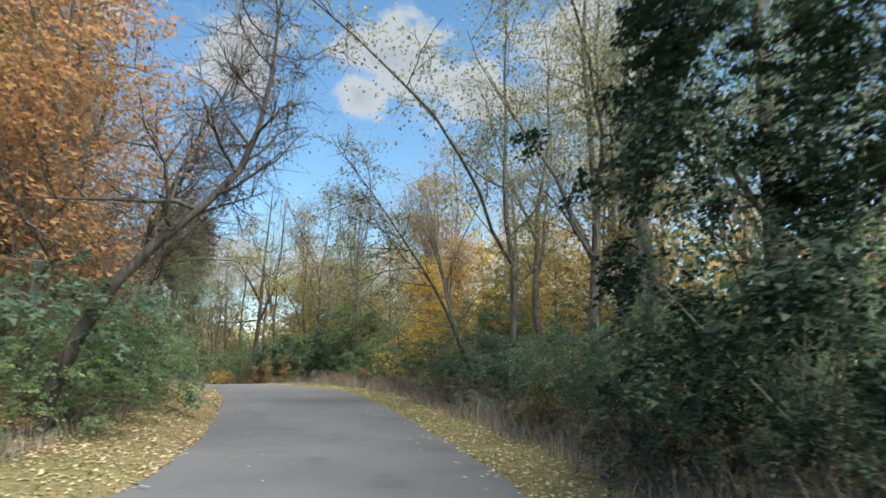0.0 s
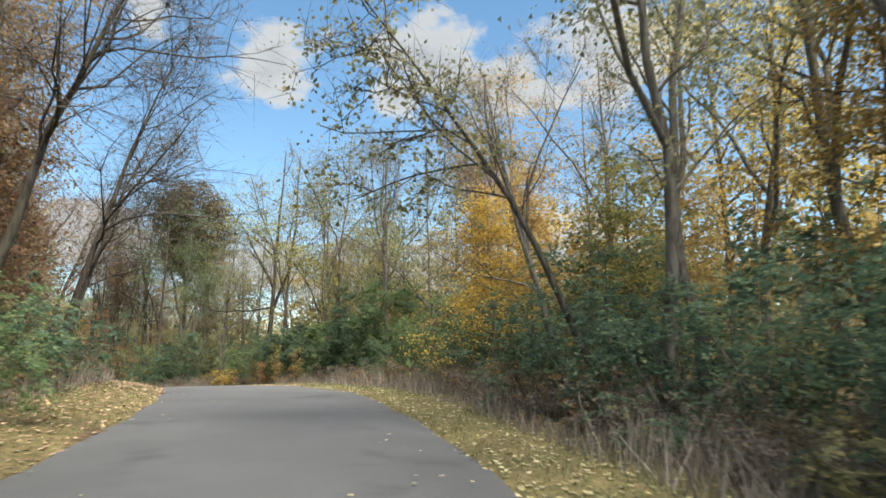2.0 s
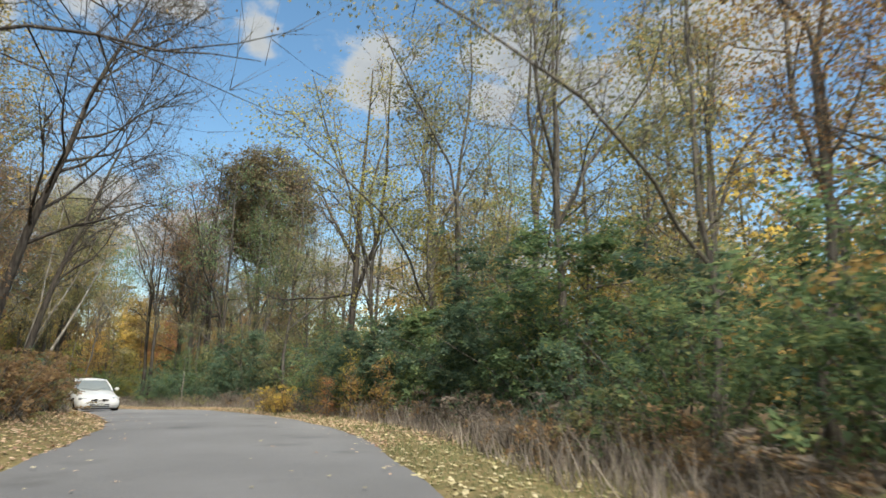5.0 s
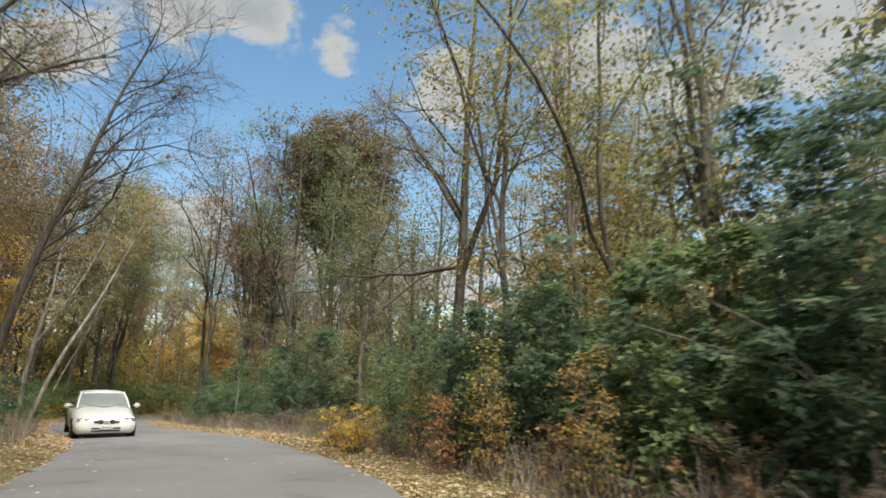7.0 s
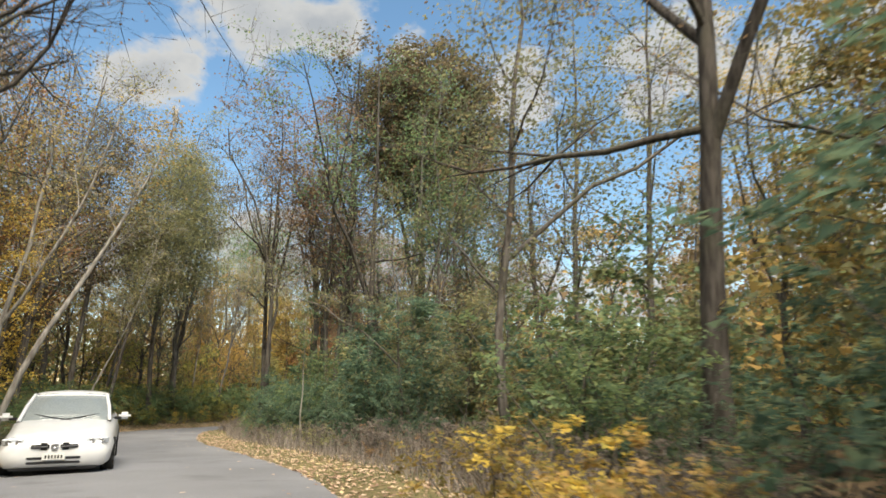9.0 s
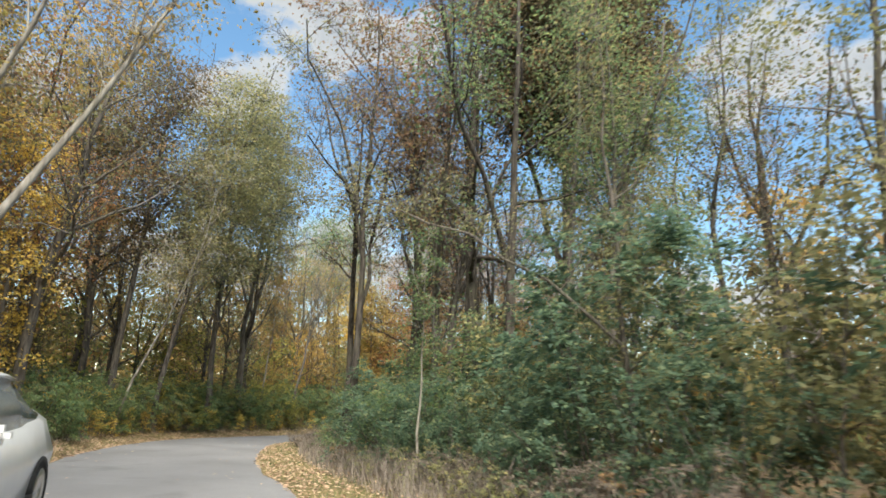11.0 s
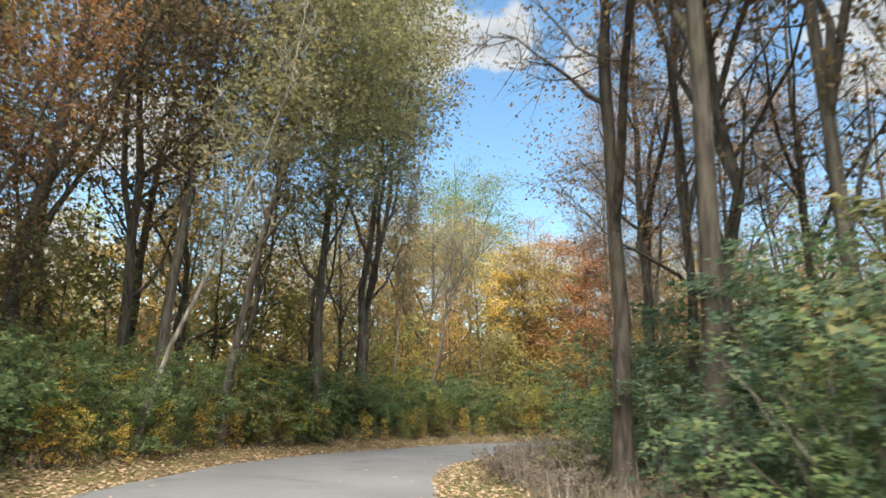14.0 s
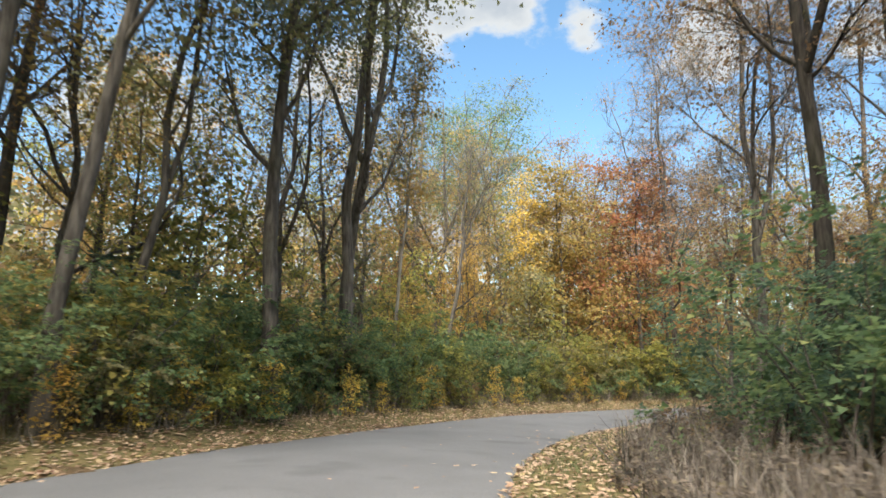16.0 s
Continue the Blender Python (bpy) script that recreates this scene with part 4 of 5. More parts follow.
# ---- other trees that stand out: kind, which, x, y, tone, size, turn, tilt, tall ----
HEROES = [
    ("broad", 1, -17.8, 32.4, "rust", 0.62, 200),
    ("broad", 2, -25.0, 41.0, "rust", 0.68, 20),
    ("maple", 1, -14.0, 25.6, "rust", 0.95, 20),
    ("maple", 0, -20.8, 34.8, "rust", 1.0, 140),
    ("slim", 1, -12.5, 19.0, "rust", 0.85, 60),
    ("sprig", 0, 2.2, 13.1, "gold", 0.75, 20),
    ("sprig", 2, 2.6, 16.2, "olive", 0.9, 20),
    ("tall", 1, 5.7, 17.2, "olive", 0.9, 130),
    ("broad", 0, 6.6, 21.4, "olive", 0.85, 30),
    ("tall", 2, 3.8, 22.6, "olive", 0.8, 200),
    ("broad", 2, 4.2, 12.2, "olive", 0.75, 280),
    ("tall", 0, 3.9, 15.3, "olive", 0.8, 0),
    ("slim", 0, 2.0, 18.9, "olive", 1.15, 40),
    ("maple", 0, -0.4, 26.2, "yellow", 0.62, 0),
    ("maple", 1, 0.9, 28.8, "gold", 0.8, 100),
    ("maple", 1, 3.2, 25.6, "lime", 0.7, 50),
    ("maple", 0, 6.0, 19.6, "gold", 0.95, 120),
    ("maple", 1, 5.2, 28.6, "gold", 0.9, 220),
    ("broad", 0, 0.6, 33.0, "orange", 0.62, 0),
    ("bare", 1, 1.2, 23.2, "olive", 0.55, 0, (-4, -12)),
    ("slim", 2, -0.8, 34.0, "rust", 0.95, 0),
    ("slim", 0, -2.6, 33.4, "olive", 0.7, 30),
    ("bare", 0, -4.6, 37.0, "olive", 0.72, 0),
    ("bare", 1, -5.6, 41.5, "olive", 0.85, 90),
    ("slim", 1, -11.3, 45.06, "lime", 1.0, 10),
    ("slim", 0, -9.7, 45.3, "lime", 0.95, 60),
    ("slim", 2, -8.15, 41.75, "olive", 1.05, 60),
    ("leafy", 1, -13.0, 58.4, "gold", 0.72, 60),
    ("leafy", 2, -9.4, 55.2, "gold", 0.8, 160),
    ("maple", 1, -11.2, 55.0, "gold", 1.2, 160),
    ("slim", 0, -17.7, 51.2, "olive", 0.95, 200),
    ("bare", 1, -11.0, 52.5, "rust", 1.0, 0),
    ("broad", 0, -21.6, 66.0, "rust", 0.8, 100),
    ("slim", 0, -23.2, 56.6, "olive", 0.6, 0),
    ("pole", 2, -27.5, 57.8, "green", 0.5, 0),
    ("tall", 0, -27.0, 64.2, "green", 0.85, 200),
    ("slim", 1, -25.9, 63.4, "green", 1.15, 240),
    ("slim", 2, -48.8, 66.3, "gold", 1.1, 40, (0, 3)),
    ("tall", 1, -50.25, 71.75, "olive", 0.95, 60, (0, 3)),
    ("pole", 0, -50.5, 74.0, "gold", 1.1, 0, (0, 5)),
    ("slim", 0, -56.5, 84.8, "gold", 1.0, 0),
    ("pole", 2, -53.6, 85.1, "yellow", 1.0, 0),
    ("maple", 0, -53.0, 87.0, "gold", 1.3, 0),
    ("maple", 1, -50.5, 90.0, "orange", 1.35, 40),
    ("broad", 1, -58.1, 83.8, "olive", 0.95, 0),
    ("broad", 2, -46.0, 96.0, "orange", 0.85, 0),
    ("bare", 1, -36.0, 69.6, "rust", 0.85, 50),
    ("bare", 0, -34.4, 73.6, "orange", 0.9, 10),
    ("slim", 2, -37.0, 80.4, "rust", 1.1, 130),
    ("leafy", 0, -38.6, 82.6, "gold", 0.55, 30),
    ("leafy", 1, -35.0, 77.0, "gold", 0.5, 130),
    ("leafy", 2, -41.2, 83.4, "orange", 0.5, 230),
    ("leafy", 1, -32.4, 73.6, "orange", 0.5, 330),
    ("broad", 1, -33.2, 78.6, "orange", 0.8, 160),
    ("bare", 0, -38.2, 79.2, "rust", 0.95, 20),
    ("sprig", 1, -11.8, 41.7, "orange", 0.6, 10),
    ("sprig", 0, -11.2, 41.9, "lime", 1.0, 70),
    ("sprig", 2, -10.9, 41.2, "gold", 0.7, 70),
    ("sprig", 2, -12.9, 43.5, "gold", 0.8, 80),
    ("sprig", 0, -9.4, 39.4, "gold", 0.8, 200),
    ("leafy", 0, -37.4, 50.4, "umber", 0.95, 20),
    ("leafy", 1, -41.0, 52.2, "gold", 0.95, 90),
    ("leafy", 2, -34.0, 47.4, "rust", 0.9, 170),
    ("leafy", 1, -30.2, 44.8, "rust", 0.85, 250),
    ("leafy", 0, -44.6, 58.0, "orange", 0.75, 310),
    ("sprig", 1, -44.6, 61.2, "yellow", 0.8, 120),
    ("sprig", 2, -43.4, 59.6, "yellow", 0.7, 20),
]
for row in HEROES:
    plant(*row)
TAKEN += [(r[2], r[3]) for r in HEROES]

STEP = np.linalg.norm(np.diff(MID[:, :2], axis=0), axis=1)
RUN = np.concatenate([[0], np.cumsum(STEP)])
RUN -= RUN[np.argmin(np.abs(MID[:, 1]))]


def along(s, off):
    """The place s metres along the road from the start, off metres outside its edge (to the right; left if below 0)."""
    i = int(np.clip(np.searchsorted(RUN, s), 0, len(RUN) - 1))
    p = MID[i, :2] + RIGHT[i] * (math.copysign(abs(off) + MID[i, 3], off))
    return float(p[0]), float(p[1])


def zone_tone(rng, lat, s):
    """The colours of the woods change along the road."""
    if lat > 0:
        pool = ["olive", "gold", "yellow", "rust", "olive"] if s < 45 else ["olive", "rust", "gold", "olive", "green"] if s < 75 else ["rust", "gold", "olive", "orange"]
    else:
        pool = ["rust", "orange", "olive", "rust", "gold"] if s < 50 else ["olive", "umber", "olive", "gold", "orange"] if s < 85 else ["lime", "gold", "orange", "yellow"]
    return pool[rng.integers(0, len(pool))]


FAR_TREES, SAPLINGS = 140, 60


def clear_of(x, y, gap):
    return all((x - a) ** 2 + (y - b) ** 2 > gap**2 for a, b in TAKEN)


def woods_edge():
    """The first rows of trees behind the bushes."""
    rng = np.random.default_rng(17)
    for side, lo, hi, step, s0, s1 in ((-1, 5.2, 7.4, 3.2, 10, 120), (-1, 8.6, 11.5, 2.6, 14, 122), (-1, 12, 16, 2.6, 16, 124), (-1, 8.2, 15, 1.6, 94, 126), (1, 6.5, 9.5, 4.6, 12, 108), (1, 10.5, 14, 3.4, 12, 112)):
        s = s0
        while s < s1:
            x, y = along(s, side * rng.uniform(lo, hi))
            s += step * rng.uniform(0.75, 1.3)
            if not clear_of(x, y, 1.7):
                continue
            TAKEN.append((x, y))
            if side < 0:
                pool = ["rust", "umber", "rust", "olive", "gold"] if s < 56 else ["olive", "umber", "olive", "umber", "gold"] if s < 88 else ["olive", "olive", "gold", "orange", "lime"]
            else:
                pool = ["olive", "gold", "yellow", "olive"] if s < 42 else ["olive", "rust", "olive", "green"]
            p = rng.random()
            kind = "slim" if p < 0.5 else "tall" if p < 0.65 else "broad" if p < 0.8 else "bare"
            if side > 0 and p > 0.65:
                kind = "bare" if s < 50 else "slim"
            if side > 0 and s > 58 and lo < 8:
                continue
            if side < 0 and 22 < s < 92 and (kind in ("bare", "slim") or lo > 8):
                kind = "leafy" if rng.random() < 0.7 else kind
                pool = pool if s < 50 else ["umber", "gold", "olive", "orange", "olive", "rust", "gold"]
            if lo > 8 and kind != "leafy":
                kind = "grove"
            big = {"grove": 1.0, "leafy": 0.92, "slim": 0.95, "tall": 0.78, "broad": 0.72, "bare": 0.8}[kind]
            big *= 1 if side > 0 else 1.18 if s < 35 else 1.36 if s < 88 else 0.9
            grow = deep_plant if lo > 8 and (lo > 10 or s > 94) else plant
            grow(kind, int(rng.integers(0, 4)), x, y, pool[rng.integers(0, len(pool))], big * rng.uniform(0.85, 1.15), rng.uniform(0, 360), (rng.normal(0, 3), rng.normal(0, 3)))
    for side, s0, s1 in ((1, 20, 104), (-1, 14, 116)):
        s = s0
        while s < s1:
            deep = rng.uniform(4.6, 8.0)
            x, y = along(s, side * deep)
            s += rng.uniform(1.6, 3.2) if s < 50 else rng.uniform(1.1, 2.0)
            if clear_of(x, y, 0.8):
                TAKEN.append((x, y))
                pool = ["olive", "green", "gold" if s < 55 else "green", "olive"] if side > 0 else ["olive", "rust", "gold", "olive"] if s < 50 else ["olive", "lime", "gold", "green"]
                (deep_plant if deep > 6.2 else plant)("sapling", int(rng.integers(0, 3)), x, y, pool[rng.integers(0, 4)], rng.uniform(0.75, 1.25) * (1.0 if s < 50 else 0.8 if side > 0 else 1.25), rng.uniform(0, 360), (rng.normal(0, 5), rng.normal(0, 5)))


woods_edge()


def middle_storey():
    """Small full-crowned trees between the bushes and the tall trees left of the road."""
    rng = np.random.default_rng(33)
    s = 52.0
    while s < 104:
        x, y = along(s, -rng.uniform(4.0, 8.5))
        s += rng.uniform(1.3, 2.2)
        if not clear_of(x, y, 0.9):
            continue
        TAKEN.append((x, y))
        tone = ["olive", "umber", "gold", "olive", "orange", "lime", "umber"][rng.integers(0, 7)] if s < 92 else ["gold", "yellow", "lime", "orange"][rng.integers(0, 4)]
        plant("leafy" if rng.random() < 0.6 else "sapling", int(rng.integers(0, 3)), x, y, tone, rng.uniform(0.42, 0.62) if s < 92 else rng.uniform(0.4, 0.52), rng.uniform(0, 360), (rng.normal(0, 4), rng.normal(0, 4)))


middle_storey()


def fill_woods():
    rng = np.random.default_rng(5)
    far = under = 0
    for _ in range(16000):
        if far >= FAR_TREES and under >= SAPLINGS:
            break
        x, y = rng.uniform(-92, 40), rng.uniform(2, 132)
        lat, _, hw, k = road_at([x], [y])
        off = abs(lat[0]) - hw[0]
        s = RUN[int(k[0])]
        low = rng.random() < 0.4
        if off < (7.0 if low else 13.0) or off > (20 if low else 42) or s < 2 or s > 135:
            continue
        if low and under >= SAPLINGS or not low and far >= FAR_TREES or not clear_of(x, y, 1.3 if low else 3.0):
            continue
        TAKEN.append((x, y))
        tone = zone_tone(rng, lat[0], s)
        tilt = (rng.normal(0, 2.5), rng.normal(0, 2.5))
        turn = rng.uniform(0, 360)
        if low:
            under += 1
            deep_plant("sapling", int(rng.integers(0, 3)), x, y, tone, rng.uniform(0.8, 1.5), turn, tilt)
        else:
            far += 1
            m = np.array(pose(x, y, gz(x, y), *tilt, turn)) * np.array([*[rng.uniform(0.75, 1.1)] * 3, 1])
            join_back(FAR_SHAPES[int(rng.integers(0, 9))], m, tone)
    tagged(new("background_trunks", BACK_WOOD.mesh("background_trunks", BARK)), "grey brown trunks deep in the woods", "woods", kind="stuff")
    for tone, parts in BACK_LEAVES.items():
        v = np.concatenate(parts)
        tagged(new("background_crowns", mesh_of("background_crowns", v, np.arange(len(v)).reshape(-1, 3), LEAF[tone])), f"{TONE[tone]} tree crowns deep in the woods", "woods", kind="stuff")


fill_woods()


def far_woods():
    """The woods behind, too far off to tell tree from tree: crowns and thickets of many leaves."""
    rng = np.random.default_rng(12)
    groups = {"olive": [], "gold": [], "rust": [], "green": []}
    names = list(groups)
    n = 68
    for _ in range(15000):
        x, y = rng.uniform(-150, 95), rng.uniform(-15, 200)
        lat, _, hw, k = road_at([x], [y])
        off = abs(lat[0]) - hw[0]
        if not 15 < off < 62 or rng.random() < (off - 15) / 90:
            continue
        low = off < 24
        top = rng.uniform(2.5, 8.0) if low else rng.uniform(5, 14)
        wide = rng.uniform(1.2, 2.6)
        u = rng.random(n)
        r = wide * np.sqrt(np.clip(1.05 - np.abs(u - 0.45) * 1.3, 0.1, 1)) * np.sqrt(rng.random(n))
        a = rng.uniform(0, 6.28, n)
        c = np.column_stack([x + np.cos(a) * r, y + np.sin(a) * r, gz(x, y) + 0.1 + u * top])
        groups["green" if low and rng.random() < 0.35 else names[rng.integers(0, 3)]].append(c)
    for name, g in groups.items():
        v, f = leaf_quads(rng, np.concatenate(g), 0.55, 0.4, 0.2, 3)
        tagged(new("far_woods", mesh_of("far_woods", v, f, LEAF[name])), f"distant woods with {TONE[name]} leaves", "woods", kind="stuff")


far_woods()


def evergreen(x, y, wide, high, leaves, seed, tone="dark_green", label="tall evergreen leafy down to the ground, darkened as in shade"):
    """An evergreen leafy down to the ground."""
    trunk, crown = finish(bush_shape(seed, wide, high, leaves, 0.095, stems=6, lumps=130, corners=3), BARK, LEAF["dark_green"])
    stand("tree", trunk, crown, pose(x, y, gz(x, y)), tone, label, "tree", "woodland trees along the road")


def hedge():
    rng = np.random.default_rng(9)
    # stands on the shadow side; its leaf colour carries that shade
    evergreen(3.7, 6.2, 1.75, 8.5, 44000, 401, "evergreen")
    for x, y, wide, high, seed in ((-6.3, 41.2, 1.7, 5.4, 402), (-6.3, 38.5, 1.5, 3.7, 406), (-4.5, 36.2, 1.6, 4.3, 407), (-8.1, 40.4, 1.3, 3.1, 408), (-10.9, 43.4, 1.5, 3.4, 403), (-23.3, 56.9, 1.7, 4.4, 404)):
        evergreen(x, y, wide, high, 17000, seed, "green" if seed in (407, 408) else "dark_green", "small tree smothered in dark green vines")
    s = 5.0
    while s < 104:
        back = 1.3 if s > 78 else 0.0
        swell = 0.5 + 0.5 * math.sin(s * 0.47 + 0.6) * math.sin(s * 0.19 + 1.0)
        big = 0.5 + 0.55 * swell + rng.uniform(-0.12, 0.15)
        if s < 32:
            big = rng.uniform(0.85, 1.2)
        if 46 < s < 56:
            big *= 0.65
        x, y = along(s, rng.uniform(2.7, 3.6) + back + 0.5 * big)
        plant("front" if s < 78 else "dense", int(rng.integers(0, 4)), x, y, "dark_green" if rng.random() < (0.92 if s < 52 else 0.75) else "green", big, rng.uniform(0, 360), (rng.normal(0, 5), rng.normal(0, 5)), rng.uniform(0.75, 1.2))
        if rng.random() < 0.35:
            x, y = along(s + 1, rng.uniform(2.2, 2.9) + back)
            plant("loose", int(rng.integers(0, 3)), x, y, ["green", "olive", "dark_green"][rng.integers(0, 3)], rng.uniform(0.4, 0.65), rng.uniform(0, 360))
        x, y = along(s + 0.8, rng.uniform(5.2, 7.5) + back)
        undergrowth(int(rng.integers(0, 3)), x, y, "dark_green" if rng.random() < 0.7 else "olive", rng.uniform(0.8, 1.35), rng.uniform(0, 360), rng.uniform(0.8, 1.2))
        s += rng.uniform(1.6, 2.7)
    s = 4.0
    while s < 116:
        wide = 0.9 if s < 45 else 0.0
        late = s > 72
        if s > 58:
            x, y = along(s + 0.9, -rng.uniform(1.05, 1.55))
            plant("loose" if rng.random() < 0.5 else "dense", int(rng.integers(0, 4)), x, y, ["green", "lime", "green", "olive", "green"][rng.integers(0, 5)], rng.uniform(0.42, 0.68), rng.uniform(0, 360), (rng.normal(0, 5), rng.normal(0, 5)))
        x, y = along(s, -rng.uniform(2.1, 2.9) - wide - (0.3 if late else 0))
        plant("dense" if rng.random() < 0.6 else "loose", int(rng.integers(0, 4)), x, y, (["green", "lime", "green", "olive"] if s > 60 else ["dark_green", "green", "dark_green", "olive"])[rng.integers(0, 4)], rng.uniform(0.5, 0.85) + (0.15 if late else 0), rng.uniform(0, 360), (rng.normal(0, 5), rng.normal(0, 5)))
        x, y = along(s + 0.8, -rng.uniform(4.2, 6.5) - wide)
        undergrowth(int(rng.integers(0, 3)), x, y, ["green", "dark_green", "olive"][rng.integers(0, 3)], rng.uniform(0.8, 1.15), rng.uniform(0, 360))
        s += rng.uniform(1.6, 2.4)
    for s in np.arange(7, 27, 1.7):
        x, y = along(s, rng.uniform(2.1, 2.9))
        plant("loose", int(rng.integers(0, 3)), x, y, ["olive", "dark_green", "umber"][rng.integers(0, 3)], rng.uniform(0.4, 0.7), rng.uniform(0, 360))
    for s in np.arange(82, 106, 1.5):
        x, y = along(s, -rng.uniform(2.2, 3.0))
        plant("dense", int(rng.integers(0, 4)), x, y, ["green", "lime", "green"][rng.integers(0, 3)], rng.uniform(0.75, 1.1), rng.uniform(0, 360))
    plant("front", 0, -11.8, 45.1, "dark_green", 1.35, 30)
    plant("front", 2, -10.2, 44.4, "green", 1.25, 130)
    for s in np.arange(74, 100, 0.9):
        x, y = along(s, -rng.uniform(0.7, 1.0))
        if rng.random() < 0.75:
            plant("sprig", int(rng.integers(0, 3)), x, y, "yellow" if rng.random() < 0.7 else "lime", rng.uniform(0.38, 0.6), rng.uniform(0, 360))
    plant("front", 1, -29.7, 59.8, "dark_green", 0.92, 50)
    plant("front", 3, -27.8, 59.2, "dark_green", 0.85, 150)
    plant("front", 2, -31.6, 61.3, "green", 0.8, 250)
    plant("front", 0, -16.0, 49.9, "green", 1.15, 250)
    for x, y, big in ((-6.3, 10.3, 0.72), (-7.0, 12.7, 0.95), (-7.5, 15.2, 1.0), (-8.1, 17.6, 0.95), (-6.4, 8.0, 0.7)):
        plant("front", int(rng.integers(0, 4)), x, y, "dark_green" if rng.random() < 0.3 else "green", big, rng.uniform(0, 360))
    # bushes at its foot, with the same shade painted into their leaves
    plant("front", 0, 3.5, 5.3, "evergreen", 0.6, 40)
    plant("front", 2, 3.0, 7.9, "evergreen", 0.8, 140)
    for x, y in ((-18.6, 38.1), (-19.8, 39.8)):
        plant("loose", 1, x, y, "rust", 1.05, rng.uniform(0, 360))
    for s in np.arange(73, 92, 1.5):
        x, y = along(s, -rng.uniform(1.7, 2.5))
        plant("front", int(rng.integers(0, 4)), x, y, "lime" if rng.random() < 0.2 else "green", rng.uniform(0.75, 1.05), rng.uniform(0, 360))
    plant("dense", 3, -10.1, 21.4, "dark_green", 0.9, 10)
    plant("dense", 2, -10.9, 24.4, "dark_green", 0.9, 70)
    # brown brush where the left verge narrows
    for x, y in ((-14.3, 32.5), (-15.1, 33.6), (-15.9, 34.8), (-16.8, 36.0), (-17.8, 37.2), (-18.9, 38.6)):
        plant("loose", int(rng.integers(0, 3)), x, y, "rust" if rng.random() < 0.7 else "olive", rng.uniform(0.75, 0.95), rng.uniform(0, 360))
    plant("dense", 1, -6.9, 9.4, "dark_green", 1.2, 120)
    plant("dense", 0, -7.2, 14.0, "dark_green", 1.15, 200)
    # the big dark mound at the bend, and a yellow patch
    plant("front", 1, -39.7, 72.4, "dark_green", 1.3, 40)
    plant("front", 3, -37.7, 68.9, "green", 1.2, 190)
    plant("front", 2, -37.2, 71.0, "dark_green", 1.1, 90)
    for x, y in ((-38.9, 66.3), (-38.2, 65.3), (-37.3, 64.5), (-39.6, 67.4), (-40.3, 68.6), (-37.9, 66.6), (-36.6, 64.2)):
        dry_shrub(int(rng.integers(0, 3)), x, y, "withered", rng.uniform(0.5, 0.75), rng.uniform(0, 360))
    plant("front", 0, -37.9, 75.4, "dark_green", 1.2, 10)
    for x, y in ((-15.9, 46.1), (-15.2, 45.4), (-14.6, 44.7)):
        plant("loose", int(rng.integers(0, 3)), x, y, "yellow" if rng.random() < 0.5 else "gold", 0.66, rng.uniform(0, 360))
    for tone, parts in UNDERGROWTH.items():
        v = np.concatenate(parts)
        tagged(new("undergrowth", mesh_of("undergrowth", v, np.arange(len(v)).reshape(-1, 3), LEAF[tone])), f"tangled {TONE[tone]} undergrowth at the edge of the woods", "undergrowth", kind="stuff")


hedge()


# ---- turf, dry weeds and fallen leaves ----
def strip_points(rng, n, s0, s1, lo, hi, side, power=1.0):
    """Places scattered along a strip beside the road, lo to hi metres outside its edge."""
    i = rng.uniform(np.searchsorted(RUN, s0), np.searchsorted(RUN, s1) - 1, n).astype(int)
    off = lo + (hi - lo) * rng.random(n) ** power
    p = MID[i, :2] + RIGHT[i] * (side * (MID[i, 3] + off))[:, None] + AHEAD[i] * rng.uniform(-0.3, 0.3, (n, 1))
    up = np.interp(off, [0, 0.1, 0.6, 1.3, 2.4, 4.0], [-0.01, 0.015, 0.05, 0.05, 0.10, 0.12])
    return np.column_stack([p, MID[i, 2] + up + (bank(off) if side < 0 else 0)])


def blades(rng, base, tall, wide, bend):
    """Upright narrow blades, bent at the tip."""
    n = len(base)
    a = rng.uniform(0, 6.28, n)
    side = np.column_stack([np.cos(a), np.sin(a), np.zeros(n)])
    patch = 0.75 + 0.45 * np.sin(base[:, 0] * 1.3 + 0.7) * np.sin(base[:, 1] * 0.9) + 0.2 * np.sin(base[:, 1] * 3.1)
    h = (tall * rng.uniform(0.4, 1.4, n) * patch)[:, None]
    lean = rng.normal(0, bend, (n, 3))
    lean[:, 2] = 1
    tip = base + lean * h
    v = np.stack([base - side * wide, base + side * wide, tip], 1).reshape(-1, 3)
    return v, np.arange(3 * n).reshape(-1, 3)


GRASS = leaf_material("verge_grass", [(0, (0.06, 0.09, 0.028)), (0.5, (0.12, 0.148, 0.05)), (0.8, (0.21, 0.20, 0.08)), (1, (0.32, 0.27, 0.13))], 0.25, 0.7)
STRAW = leaf_material("dry_weeds", [(0, (0.12, 0.10, 0.085)), (0.5, (0.22, 0.185, 0.155)), (0.85, (0.34, 0.285, 0.23)), (1, (0.18, 0.175, 0.11))], 0.2, 0.8)
FALLEN = leaf_material("fallen_leaves", [(0, (0.22, 0.12, 0.07)), (0.35, (0.42, 0.26, 0.16)), (0.8, (0.58, 0.41, 0.27)), (1, (0.50, 0.38, 0.14))], 0.15, 0.75)


PALE_FALLEN = leaf_material("pale_fallen_leaves", [(0, (0.17, 0.15, 0.07)), (0.35, (0.33, 0.29, 0.13)), (0.8, (0.50, 0.44, 0.26)), (1, (0.42, 0.38, 0.12))], 0.15, 0.75)


